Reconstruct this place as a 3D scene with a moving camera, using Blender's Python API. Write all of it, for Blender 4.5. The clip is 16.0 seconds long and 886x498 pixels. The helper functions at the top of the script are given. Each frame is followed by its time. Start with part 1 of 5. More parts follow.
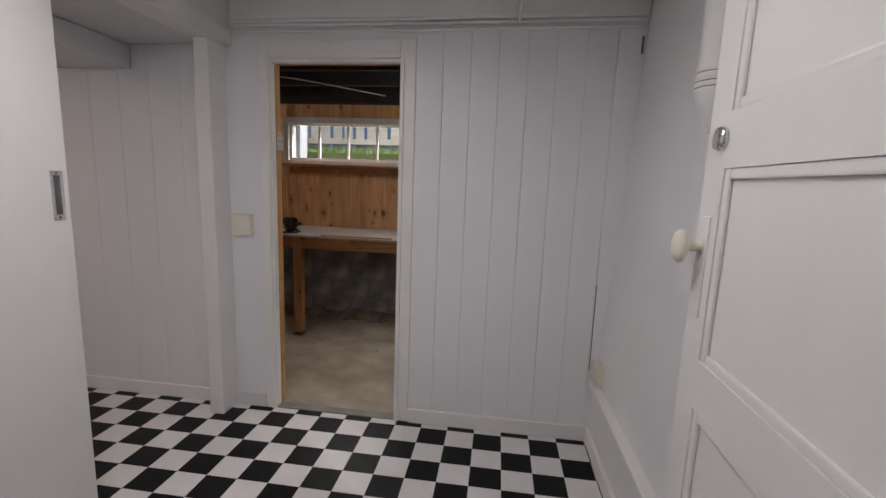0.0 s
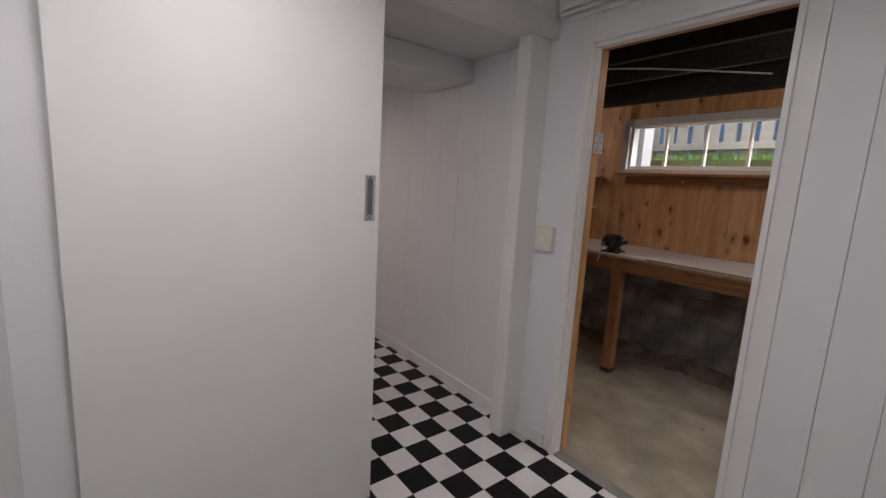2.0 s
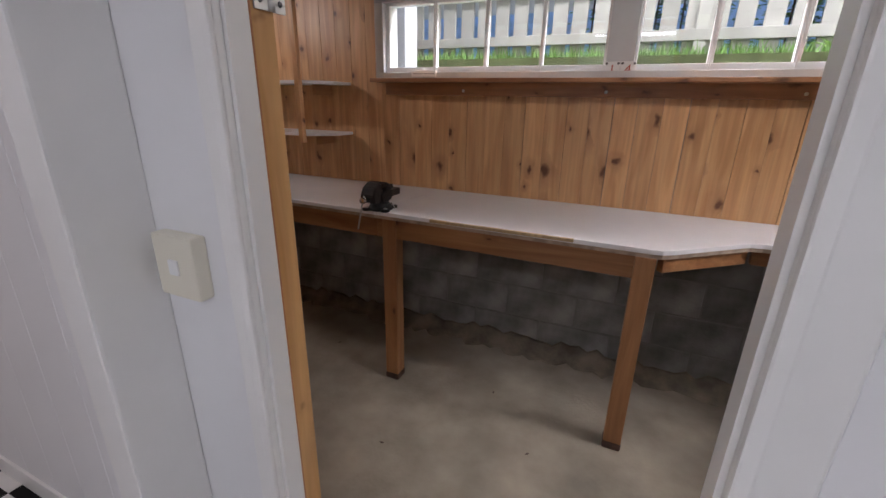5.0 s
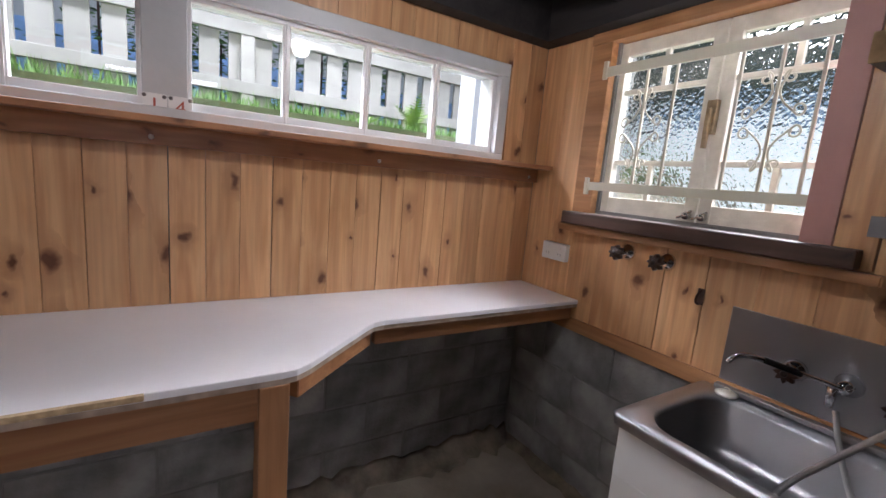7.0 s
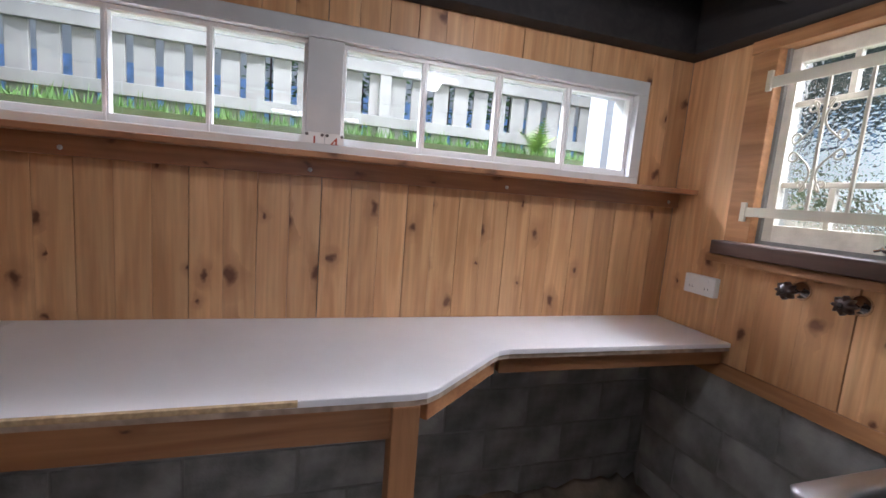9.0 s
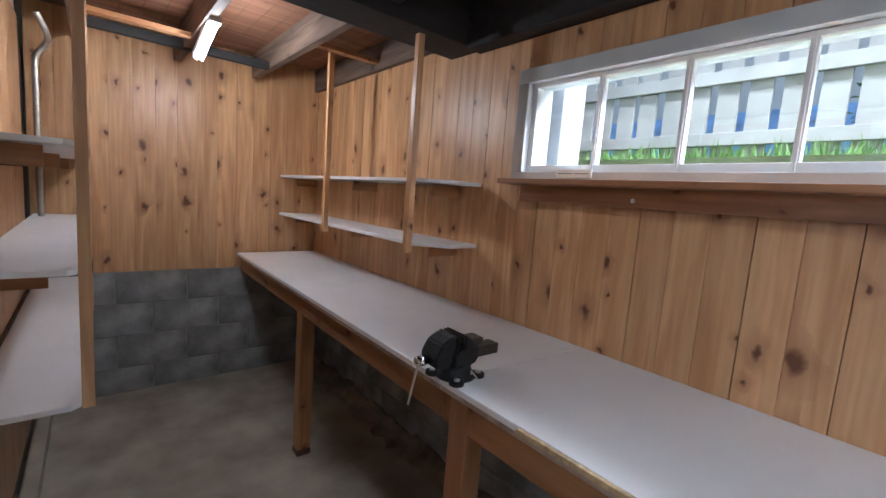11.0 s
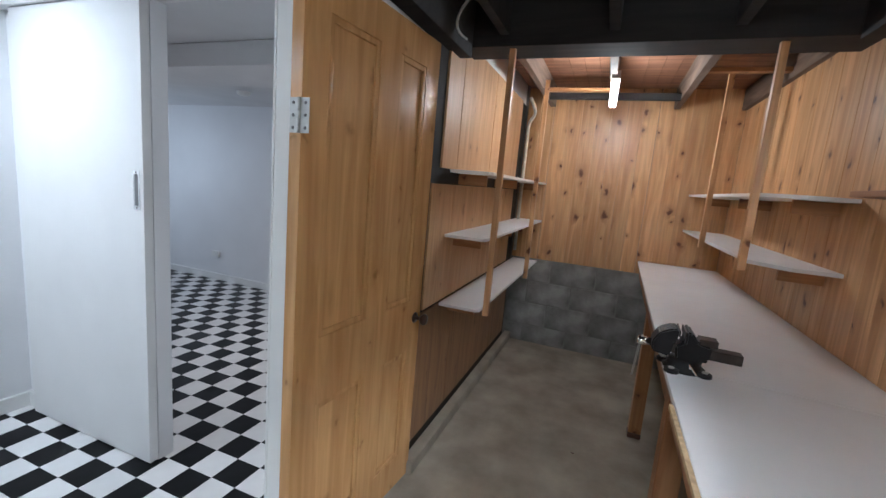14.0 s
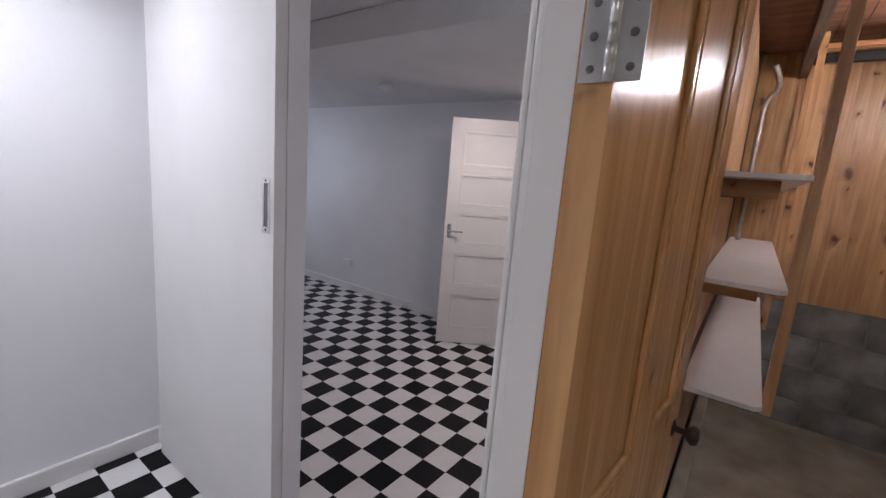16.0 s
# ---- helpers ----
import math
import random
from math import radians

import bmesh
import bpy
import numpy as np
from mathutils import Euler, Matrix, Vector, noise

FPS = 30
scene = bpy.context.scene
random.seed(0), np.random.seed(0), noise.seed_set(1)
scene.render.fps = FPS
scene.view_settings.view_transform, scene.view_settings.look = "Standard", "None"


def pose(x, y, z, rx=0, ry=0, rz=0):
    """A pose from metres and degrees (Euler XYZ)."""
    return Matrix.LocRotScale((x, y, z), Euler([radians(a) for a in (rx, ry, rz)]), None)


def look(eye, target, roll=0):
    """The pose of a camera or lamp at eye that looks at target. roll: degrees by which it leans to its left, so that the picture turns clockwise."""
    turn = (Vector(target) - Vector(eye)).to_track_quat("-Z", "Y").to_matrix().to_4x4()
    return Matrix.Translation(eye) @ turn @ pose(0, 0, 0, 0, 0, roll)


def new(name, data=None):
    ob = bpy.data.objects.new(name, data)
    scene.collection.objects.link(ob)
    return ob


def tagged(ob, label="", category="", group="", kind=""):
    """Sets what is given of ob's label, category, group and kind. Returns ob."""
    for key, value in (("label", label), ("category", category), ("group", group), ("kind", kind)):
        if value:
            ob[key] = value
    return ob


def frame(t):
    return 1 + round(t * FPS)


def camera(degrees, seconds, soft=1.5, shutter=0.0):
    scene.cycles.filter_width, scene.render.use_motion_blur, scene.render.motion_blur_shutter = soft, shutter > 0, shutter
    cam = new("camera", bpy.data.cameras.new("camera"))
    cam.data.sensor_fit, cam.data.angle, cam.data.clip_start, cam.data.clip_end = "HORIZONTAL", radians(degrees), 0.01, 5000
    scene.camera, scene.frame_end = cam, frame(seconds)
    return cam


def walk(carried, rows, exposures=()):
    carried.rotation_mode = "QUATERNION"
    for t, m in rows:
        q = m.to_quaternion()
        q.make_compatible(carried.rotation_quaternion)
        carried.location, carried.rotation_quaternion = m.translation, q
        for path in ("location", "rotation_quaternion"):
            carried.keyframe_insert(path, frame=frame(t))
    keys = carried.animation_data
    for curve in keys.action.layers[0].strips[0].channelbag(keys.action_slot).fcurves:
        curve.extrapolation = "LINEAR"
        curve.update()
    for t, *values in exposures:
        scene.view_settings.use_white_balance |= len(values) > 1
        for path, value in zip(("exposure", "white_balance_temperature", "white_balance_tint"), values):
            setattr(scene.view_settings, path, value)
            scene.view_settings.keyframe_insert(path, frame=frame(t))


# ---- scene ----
cam = camera(92.6, 16.0)
EXPO = [(0.0, -0.2, 6700, 16), (3.0, -0.36, 6700, 17), (5.5, 0.25, 6050, 17), (7.5, 0.32, 5750, 17), (10.0, 0.50, 5500, 12), (12.5, 0.85, 5020, 4), (13.0, 0.85, 5060, 4), (13.5, 0.86, 5400, 4), (14.5, 0.58, 5400, 6), (15.0, 0.42, 5500, 13), (16.0, 0.28, 6050, 18)]
PATH = [
    (0, (1.287, -2.285, 1.386), (1.039, -0.323, 1.086), 2.1),
    (0.5, (1.327, -2.221, 1.391), (0.666, -0.352, 1.134), 2.3),
    (1, (1.335, -2.157, 1.377), (0.31, -0.46, 1.113), 2.0),
    (1.5, (1.273, -1.978, 1.369), (-0.061, -0.514, 1.088), 2.9),
    (2, (1.227, -1.751, 1.374), (-0.337, -0.543, 1.063), 3.2),
    (2.5, (1.24, -1.48, 1.384), (-0.473, -0.503, 1.051), 3.8),
    (3, (1.116, -1.215, 1.373), (-0.625, -0.294, 1.026), 4.1),
    (5.5, (0.477, -0.375, 1.429), (0.21, 1.488, 0.754), 3.1),
    (6, (0.403, -0.229, 1.431), (0.619, 1.686, 0.899), 5.1),
    (6.5, (0.446, -0.018, 1.431), (1.078, 1.838, 1.039), 5.0),
    (7, (0.48, 0.124, 1.422), (1.548, 1.785, 1.105), 5.0),
    (7.5, (0.501, 0.192, 1.413), (1.858, 1.638, 1.15), 4.0),
    (8, (0.506, 0.212, 1.409), (1.913, 1.613, 1.175), 3.5),
    (8.5, (0.483, 0.202, 1.414), (1.74, 1.746, 1.223), 4.3),
    (9, (0.438, 0.161, 1.428), (1.028, 2.055, 1.175), 4.6),
    (9.5, (0.387, 0.132, 1.485), (0.206, 2.096, 1.158), 3.0),
    (10, (0.341, 0.174, 1.474), (-0.412, 2.003, 1.176), 3.0),
    (12.5, (0.686, 0.733, 1.422), (-1.278, 1.011, 1.167), 5.5),
    (13, (0.846, 0.79, 1.458), (-1.134, 0.766, 1.182), 5.9),
    (13.5, (0.924, 0.841, 1.461), (-1.019, 0.474, 1.159), 6.0),
    (14, (1.001, 0.916, 1.451), (-0.845, 0.214, 1.139), 5.0),
    (14.5, (1.023, 0.905, 1.438), (-0.657, -0.133, 1.121), 4.3),
    (15, (0.883, 0.669, 1.442), (-0.757, -0.43, 1.124), 3.9),
    (15.5, (0.704, 0.461, 1.425), (-0.956, -0.606, 1.096), 4.0),
    (16, (0.505, 0.233, 1.439), (-1.093, -0.919, 1.094), 4.6),
]
walk(cam, [(t, look(eye, target, roll)) for t, eye, target, roll in PATH], EXPO)

# ---- light ----
world = bpy.data.worlds.new("world")
scene.world = world
world.use_nodes = True
wn = world.node_tree
sky = wn.nodes.new("ShaderNodeTexSky")
sky.sky_type, sky.sun_disc = "NISHITA", False
sky.sun_elevation, sky.sun_rotation = radians(50), radians(150)
wn.links.new(sky.outputs[0], wn.nodes["Background"].inputs[0])
wn.nodes["Background"].inputs[1].default_value = 0.06


def lamp(name, kind, energy, m, color=(1, 1, 1), **more):
    data = bpy.data.lights.new(name, kind)
    data.energy, data.color = energy, color
    if "size" in more:
        data.shape, data.size, data.size_y = "RECTANGLE", more["size"], more["size_y"]
    if "angle" in more:
        data.angle = more["angle"]
    if "radius" in more:
        data.shadow_soft_size = more["radius"]
    ob = new(name, data)
    ob.matrix_world = m
    return ob


lamp("sun", "SUN", 0.5, look((4, -3, 9), (0, 2, 0)), (1, 0.97, 0.92), angle=radians(20))
lamp("sky_light", "AREA", 190, look((0.45, 2.75, 2.95), (0.45, 1.0, 1.25)), (0.99, 0.965, 0.95), size=3.0, size_y=0.8)
lamp("side_sky_light", "AREA", 130, look((3.2, 1.0, 2.8), (1.6, 1.0, 1.4)), (0.99, 0.965, 0.95), size=1.2, size_y=0.8)
lamp("fluoro_light", "POINT", 10.5, pose(-2.08, 0.835, 2.055), (1.0, 0.95, 0.88), radius=0.04)
lamp("sink_lamp_light", "POINT", 9.0, pose(1.10, 0.86, 2.10), (1.0, 0.95, 0.88), radius=0.05)
lamp("hall_lamp_light", "AREA", 10, pose(0.75, -1.5, 2.155), (1.0, 0.98, 0.98), size=1.1, size_y=0.10)
# added warm fill for the west room, no fitting there
lamp("west_room_fill", "AREA", 8, pose(-1.9, -1.2, 2.03), (1.0, 0.84, 0.74), size=0.3, size_y=0.3)
# added cool fill inside the far room, whose end wall has no window
lamp("far_room_fill", "AREA", 7, look((-1.6, -5.0, 1.4), (-1.8, -1.0, 0.8)), (0.88, 0.92, 1.0), size=1.2, size_y=1.0)
# unseen fill added in the closed-off hall, without a fitting
lamp("south_hall_fill", "AREA", 1.1, pose(1.3, -2.9, 2.2), (1.0, 0.95, 0.92), size=0.4, size_y=0.4)


# ---- materials ----
def mat(name, color, rough=0.6, metal=0.0, noise_scale=6.0, vary=0.08, bump=0.0, bump_scale=60.0, random_obj=0.0, island=0.0, spec=0.5):
    m = bpy.data.materials.new(name)
    m.use_nodes = True
    n, l = m.node_tree.nodes, m.node_tree.links
    b = n["Principled BSDF"]
    b.inputs["Roughness"].default_value, b.inputs["Metallic"].default_value = rough, metal
    b.inputs["Specular IOR Level"].default_value = spec
    tc = n.new("ShaderNodeTexCoord")
    big = n.new("ShaderNodeTexNoise")
    big.inputs["Scale"].default_value, big.inputs["Detail"].default_value = noise_scale, 6
    l.new(tc.outputs["Object"], big.inputs["Vector"])
    ramp = n.new("ShaderNodeMapRange")
    ramp.inputs["From Min"].default_value, ramp.inputs["From Max"].default_value = 0.3, 0.7
    ramp.inputs["To Min"].default_value, ramp.inputs["To Max"].default_value = 1 - vary, 1 + vary
    l.new(big.outputs["Fac"], ramp.inputs["Value"])
    out = ramp.outputs["Result"]
    if random_obj or island:
        src = n.new("ShaderNodeObjectInfo").outputs["Random"] if random_obj else n.new("ShaderNodeNewGeometry").outputs["Random Per Island"]
        rr = n.new("ShaderNodeMapRange")
        amt = random_obj or island
        rr.inputs["To Min"].default_value, rr.inputs["To Max"].default_value = 1 - amt, 1 + amt
        l.new(src, rr.inputs["Value"])
        mul = n.new("ShaderNodeMath")
        mul.operation = "MULTIPLY"
        l.new(out, mul.inputs[0])
        l.new(rr.outputs["Result"], mul.inputs[1])
        out = mul.outputs[0]
    mix = n.new("ShaderNodeVectorMath")
    mix.operation = "SCALE"
    mix.inputs[0].default_value = color
    l.new(out, mix.inputs["Scale"])
    l.new(mix.outputs[0], b.inputs["Base Color"])
    if bump:
        fine = n.new("ShaderNodeTexNoise")
        fine.inputs["Scale"].default_value, fine.inputs["Detail"].default_value = bump_scale, 4
        l.new(tc.outputs["Object"], fine.inputs["Vector"])
        bp = n.new("ShaderNodeBump")
        bp.inputs["Strength"].default_value, bp.inputs["Distance"].default_value = bump, 0.004
        l.new(fine.outputs["Fac"], bp.inputs["Height"])
        l.new(bp.outputs[0], b.inputs["Normal"])
    return m


def wood(name, light, dark, knot, rough=0.5, axis="z", knots=1.0, spread=0.14, streak=1.0):
    """Sawn wood with grain along an axis, growth bands, knots, and a tone of its own for each piece."""
    m = bpy.data.materials.new(name)
    m.use_nodes = True
    n, l = m.node_tree.nodes, m.node_tree.links
    b = n["Principled BSDF"]
    b.inputs["Roughness"].default_value = rough
    tc = n.new("ShaderNodeTexCoord")
    info = n.new("ShaderNodeObjectInfo")
    off = n.new("ShaderNodeVectorMath")
    off.operation = "SCALE"
    off.inputs[0].default_value = (7, 11, 13)
    l.new(info.outputs["Random"], off.inputs["Scale"])
    add = n.new("ShaderNodeVectorMath")
    add.operation = "ADD"
    l.new(tc.outputs["Object"], add.inputs[0])
    l.new(off.outputs[0], add.inputs[1])

    def stretched(sc):
        mp = n.new("ShaderNodeMapping")
        mp.inputs["Scale"].default_value = sc
        l.new(add.outputs[0], mp.inputs["Vector"])
        return mp.outputs[0]
    k = {"x": 0, "y": 1, "z": 2}[axis]
    s1, s2 = [9.0] * 3, [70.0] * 3
    s1[k], s2[k] = 0.9, 2.5
    band = n.new("ShaderNodeTexNoise")
    band.inputs["Scale"].default_value, band.inputs["Detail"].default_value, band.inputs["Distortion"].default_value = 1.6, 3, 1.2
    l.new(stretched(s1), band.inputs["Vector"])
    grain = n.new("ShaderNodeTexNoise")
    grain.inputs["Scale"].default_value, grain.inputs["Detail"].default_value = 1.0, 5
    l.new(stretched(s2), grain.inputs["Vector"])
    sep = n.new("ShaderNodeSeparateXYZ")
    l.new(add.outputs[0], sep.inputs[0])
    across = n.new("ShaderNodeMath")
    others = [i for i in range(3) if i != k]
    l.new(sep.outputs[others[0]], across.inputs[0])
    l.new(sep.outputs[others[1]], across.inputs[1])
    flat = n.new("ShaderNodeCombineXYZ")
    l.new(across.outputs[0], flat.inputs[0])
    l.new(sep.outputs[k], flat.inputs[1])
    mp2 = n.new("ShaderNodeMapping")
    mp2.inputs["Scale"].default_value = (8.0, 5.2, 1)
    wob = n.new("ShaderNodeTexNoise")
    wob.inputs["Scale"].default_value, wob.inputs["Detail"].default_value = 18, 2
    l.new(add.outputs[0], wob.inputs["Vector"])
    wmix = n.new("ShaderNodeMix")
    wmix.data_type, wmix.blend_type = "RGBA", "LINEAR_LIGHT"
    wmix.inputs[0].default_value = 0.03
    l.new(flat.outputs[0], wmix.inputs[6])
    l.new(wob.outputs["Color"], wmix.inputs[7])
    l.new(wmix.outputs[2], mp2.inputs["Vector"])
    vor = n.new("ShaderNodeTexVoronoi")
    vor.voronoi_dimensions = "2D"
    vor.inputs["Scale"].default_value = 1.0
    l.new(mp2.outputs[0], vor.inputs["Vector"])
    pick = n.new("ShaderNodeSeparateColor")
    l.new(vor.outputs["Color"], pick.inputs[0])
    some = n.new("ShaderNodeMath")
    some.operation = "GREATER_THAN"
    some.inputs[1].default_value = 0.66
    l.new(pick.outputs[0], some.inputs[0])
    r1 = n.new("ShaderNodeValToRGB")
    r1.color_ramp.elements[0].position, r1.color_ramp.elements[1].position = 0.35, 0.68
    r1.color_ramp.elements[0].color, r1.color_ramp.elements[1].color = (*dark, 1), (*light, 1)
    l.new(band.outputs["Fac"], r1.inputs["Fac"])
    g = n.new("ShaderNodeMapRange")
    g.inputs["From Min"].default_value, g.inputs["From Max"].default_value = 0.3, 0.7
    g.inputs["To Min"].default_value, g.inputs["To Max"].default_value = 1 - 0.14 * streak, 1 + 0.08 * streak
    l.new(grain.outputs["Fac"], g.inputs["Value"])
    rr = n.new("ShaderNodeMapRange")
    rr.inputs["To Min"].default_value, rr.inputs["To Max"].default_value = 1 - spread, 1 + spread
    l.new(info.outputs["Random"], rr.inputs["Value"])
    mul = n.new("ShaderNodeMath")
    mul.operation = "MULTIPLY"
    l.new(g.outputs["Result"], mul.inputs[0])
    l.new(rr.outputs["Result"], mul.inputs[1])
    sc = n.new("ShaderNodeVectorMath")
    sc.operation = "SCALE"
    l.new(r1.outputs["Color"], sc.inputs[0])
    l.new(mul.outputs[0], sc.inputs["Scale"])
    kr = n.new("ShaderNodeMapRange")
    kr.inputs["From Min"].default_value, kr.inputs["From Max"].default_value = 0.03, 0.18
    kr.inputs["To Min"].default_value, kr.inputs["To Max"].default_value = 1.3 * knots, 0.0
    grow = n.new("ShaderNodeMapRange")
    grow.inputs["To Min"].default_value, grow.inputs["To Max"].default_value = 0.8, 3.0
    l.new(pick.outputs[1], grow.inputs["Value"])
    sized = n.new("ShaderNodeMath")
    sized.operation = "MULTIPLY"
    l.new(vor.outputs["Distance"], sized.inputs[0])
    l.new(grow.outputs["Result"], sized.inputs[1])
    l.new(sized.outputs[0], kr.inputs["Value"])
    kk = n.new("ShaderNodeMath")
    kk.operation = "MULTIPLY"
    kk.use_clamp = True
    l.new(kr.outputs["Result"], kk.inputs[0])
    l.new(some.outputs[0], kk.inputs[1])
    halo = n.new("ShaderNodeMapRange")
    halo.interpolation_type = "SMOOTHSTEP"
    halo.inputs["From Min"].default_value, halo.inputs["From Max"].default_value = 0.10, 0.62
    halo.inputs["To Min"].default_value, halo.inputs["To Max"].default_value = 0.55 * knots, 0.0
    l.new(sized.outputs[0], halo.inputs["Value"])
    hk = n.new("ShaderNodeMath")
    hk.operation = "MULTIPLY"
    hk.use_clamp = True
    l.new(halo.outputs["Result"], hk.inputs[0])
    l.new(some.outputs[0], hk.inputs[1])
    hm = n.new("ShaderNodeMix")
    hm.data_type = "RGBA"
    hm.inputs[7].default_value = (*[0.5 * d + 0.6 * q for d, q in zip(dark, knot)], 1)
    l.new(hk.outputs[0], hm.inputs[0])
    l.new(sc.outputs[0], hm.inputs[6])
    km = n.new("ShaderNodeMix")
    km.data_type = "RGBA"
    km.inputs[7].default_value = (*knot, 1)
    l.new(kk.outputs[0], km.inputs[0])
    l.new(hm.outputs[2], km.inputs[6])
    l.new(km.outputs[2], b.inputs["Base Color"])
    bp = n.new("ShaderNodeBump")
    bp.inputs["Strength"].default_value, bp.inputs["Distance"].default_value = 0.25, 0.002
    l.new(grain.outputs["Fac"], bp.inputs["Height"])
    l.new(bp.outputs[0], b.inputs["Normal"])
    return m


def pane_mat(name, rough=0.0, ripple=0.0):
    m = bpy.data.materials.new(name)
    m.use_nodes = True
    n, l = m.node_tree.nodes, m.node_tree.links
    b = n["Principled BSDF"]
    b.inputs["Base Color"].default_value = (0.93, 0.97, 0.96, 1)
    b.inputs["Roughness"].default_value, b.inputs["Transmission Weight"].default_value, b.inputs["IOR"].default_value = rough, 1.0, 1.45
    if ripple:
        tc = n.new("ShaderNodeTexCoord")
        v = n.new("ShaderNodeTexVoronoi")
        v.feature = "SMOOTH_F1"
        v.inputs["Scale"].default_value = 62
        nz = n.new("ShaderNodeTexNoise")
        nz.inputs["Scale"].default_value = 30
        av = n.new("ShaderNodeMixRGB")
        av.inputs[0].default_value = 0.03
        l.new(tc.outputs["Object"], av.inputs[1])
        l.new(tc.outputs["Object"], nz.inputs["Vector"])
        l.new(nz.outputs["Color"], av.inputs[2])
        l.new(av.outputs[0], v.inputs["Vector"])
        bp = n.new("ShaderNodeBump")
        bp.inputs["Strength"].default_value, bp.inputs["Distance"].default_value = 1.0, ripple
        l.new(v.outputs["Distance"], bp.inputs["Height"])
        l.new(bp.outputs[0], b.inputs["Normal"])
    return m


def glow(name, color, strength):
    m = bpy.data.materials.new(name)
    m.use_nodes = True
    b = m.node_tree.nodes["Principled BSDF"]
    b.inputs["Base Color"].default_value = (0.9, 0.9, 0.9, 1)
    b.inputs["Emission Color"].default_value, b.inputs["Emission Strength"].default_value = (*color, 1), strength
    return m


WHITE = mat("white_wall_paint", (0.80, 0.80, 0.81), 0.42, vary=0.025, noise_scale=2.5, bump=0.12, bump_scale=90)
GLOSS = mat("white_gloss_paint", (0.80, 0.795, 0.78), 0.28, vary=0.03, noise_scale=4, bump=0.10, bump_scale=45)
SATIN = mat("white_satin_paint", (0.79, 0.785, 0.775), 0.5, vary=0.03, noise_scale=3, bump=0.10, bump_scale=45, spec=0.35)
OLDCABLE = mat("grey_cable_sheath", (0.30, 0.30, 0.29), 0.6, vary=0.1)
# greyer than the gloss white of the sashes and bars
WINPAINT = mat("pale_grey_window_paint", (0.58, 0.59, 0.59), 0.4, vary=0.06, noise_scale=8, bump=0.15, bump_scale=45)
DULLPLATE = mat("brushed_steel_plate", (0.22, 0.22, 0.225), 0.42, 0.9, noise_scale=12, vary=0.2)
CREAM = mat("cream_plastic", (0.78, 0.74, 0.62), 0.35, vary=0.02)
PLASTIC = mat("white_plastic", (0.82, 0.82, 0.80), 0.3, vary=0.01)
CEIL = mat("ceiling_paint", (0.72, 0.72, 0.73), 0.7, vary=0.04, noise_scale=3, bump=0.2, bump_scale=30)
TILE_B = mat("black_vinyl", (0.010, 0.010, 0.011), 0.3, spec=0.10, vary=0.25, noise_scale=12, bump=0.05, bump_scale=25)
TILE_W = mat("white_vinyl", (0.74, 0.73, 0.72), 0.25, vary=0.03, noise_scale=12, bump=0.05, bump_scale=25, random_obj=0.02)
SUBFLOOR = mat("screed", (0.2, 0.19, 0.18), 0.9, vary=0.1)
PINE = wood("knotty_pine", (0.70, 0.415, 0.205), (0.53, 0.275, 0.118), (0.12, 0.042, 0.016), 0.40, spread=0.10)
PLYPINE = wood("smooth_pine_lining", (0.66, 0.40, 0.205), (0.54, 0.30, 0.14), (0.16, 0.065, 0.025), 0.45, knots=0.5, spread=0.05)
DARKBOARD = mat("near_black_boarding", (0.022, 0.019, 0.017), 0.85, vary=0.4, noise_scale=9, bump=0.4, bump_scale=70)
FILLET = mat("dirty_cement_fillet", (0.20, 0.165, 0.125), 0.95, noise_scale=9, vary=0.5, bump=0.8, bump_scale=50)
DARKPLY = wood("dark_brown_plywood", (0.34, 0.185, 0.085), (0.22, 0.115, 0.055), (0.06, 0.03, 0.015), 0.5, knots=0.4, spread=0.1)
PINE_X = wood("pine_ledge", (0.44, 0.21, 0.09), (0.28, 0.12, 0.05), (0.08, 0.03, 0.012), 0.45, axis="x", knots=0.6)
DOORWOOD = wood("varnished_door_pine", (0.64, 0.365, 0.155), (0.48, 0.255, 0.098), (0.10, 0.035, 0.012), 0.22, knots=0.3, spread=0.04, streak=0.45)
FRAMEWOOD = wood("jamb_timber", (0.40, 0.17, 0.06), (0.28, 0.11, 0.04), (0.08, 0.03, 0.01), 0.4, knots=0.4)
LEGWOOD = wood("bench_timber", (0.42, 0.21, 0.085), (0.30, 0.13, 0.05), (0.09, 0.03, 0.012), 0.55)
LEGWOOD_X = wood("bench_rail_timber", (0.38, 0.18, 0.07), (0.27, 0.115, 0.042), (0.09, 0.03, 0.012), 0.55, axis="x")
PINE_Y = wood("pine_across", (0.46, 0.235, 0.10), (0.31, 0.14, 0.052), (0.09, 0.03, 0.012), 0.5, axis="y")
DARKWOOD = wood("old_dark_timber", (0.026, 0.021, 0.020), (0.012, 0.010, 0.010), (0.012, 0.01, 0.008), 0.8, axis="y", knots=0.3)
DARKWOOD_X = wood("old_dark_joist", (0.20, 0.13, 0.09), (0.10, 0.065, 0.045), (0.03, 0.02, 0.012), 0.8, axis="x", knots=0.3)
DARKWOOD_Z = wood("old_dark_boards", (0.075, 0.052, 0.038), (0.035, 0.025, 0.02), (0.012, 0.01, 0.008), 0.8, knots=0.5)
CEILWOOD = wood("floor_underside", (0.30, 0.145, 0.08), (0.18, 0.08, 0.045), (0.10, 0.04, 0.02), 0.6, axis="y", knots=0.5)
SILLWOOD = wood("dark_sill_timber", (0.10, 0.05, 0.032), (0.06, 0.03, 0.02), (0.02, 0.012, 0.008), 0.5, axis="y", knots=0.5)
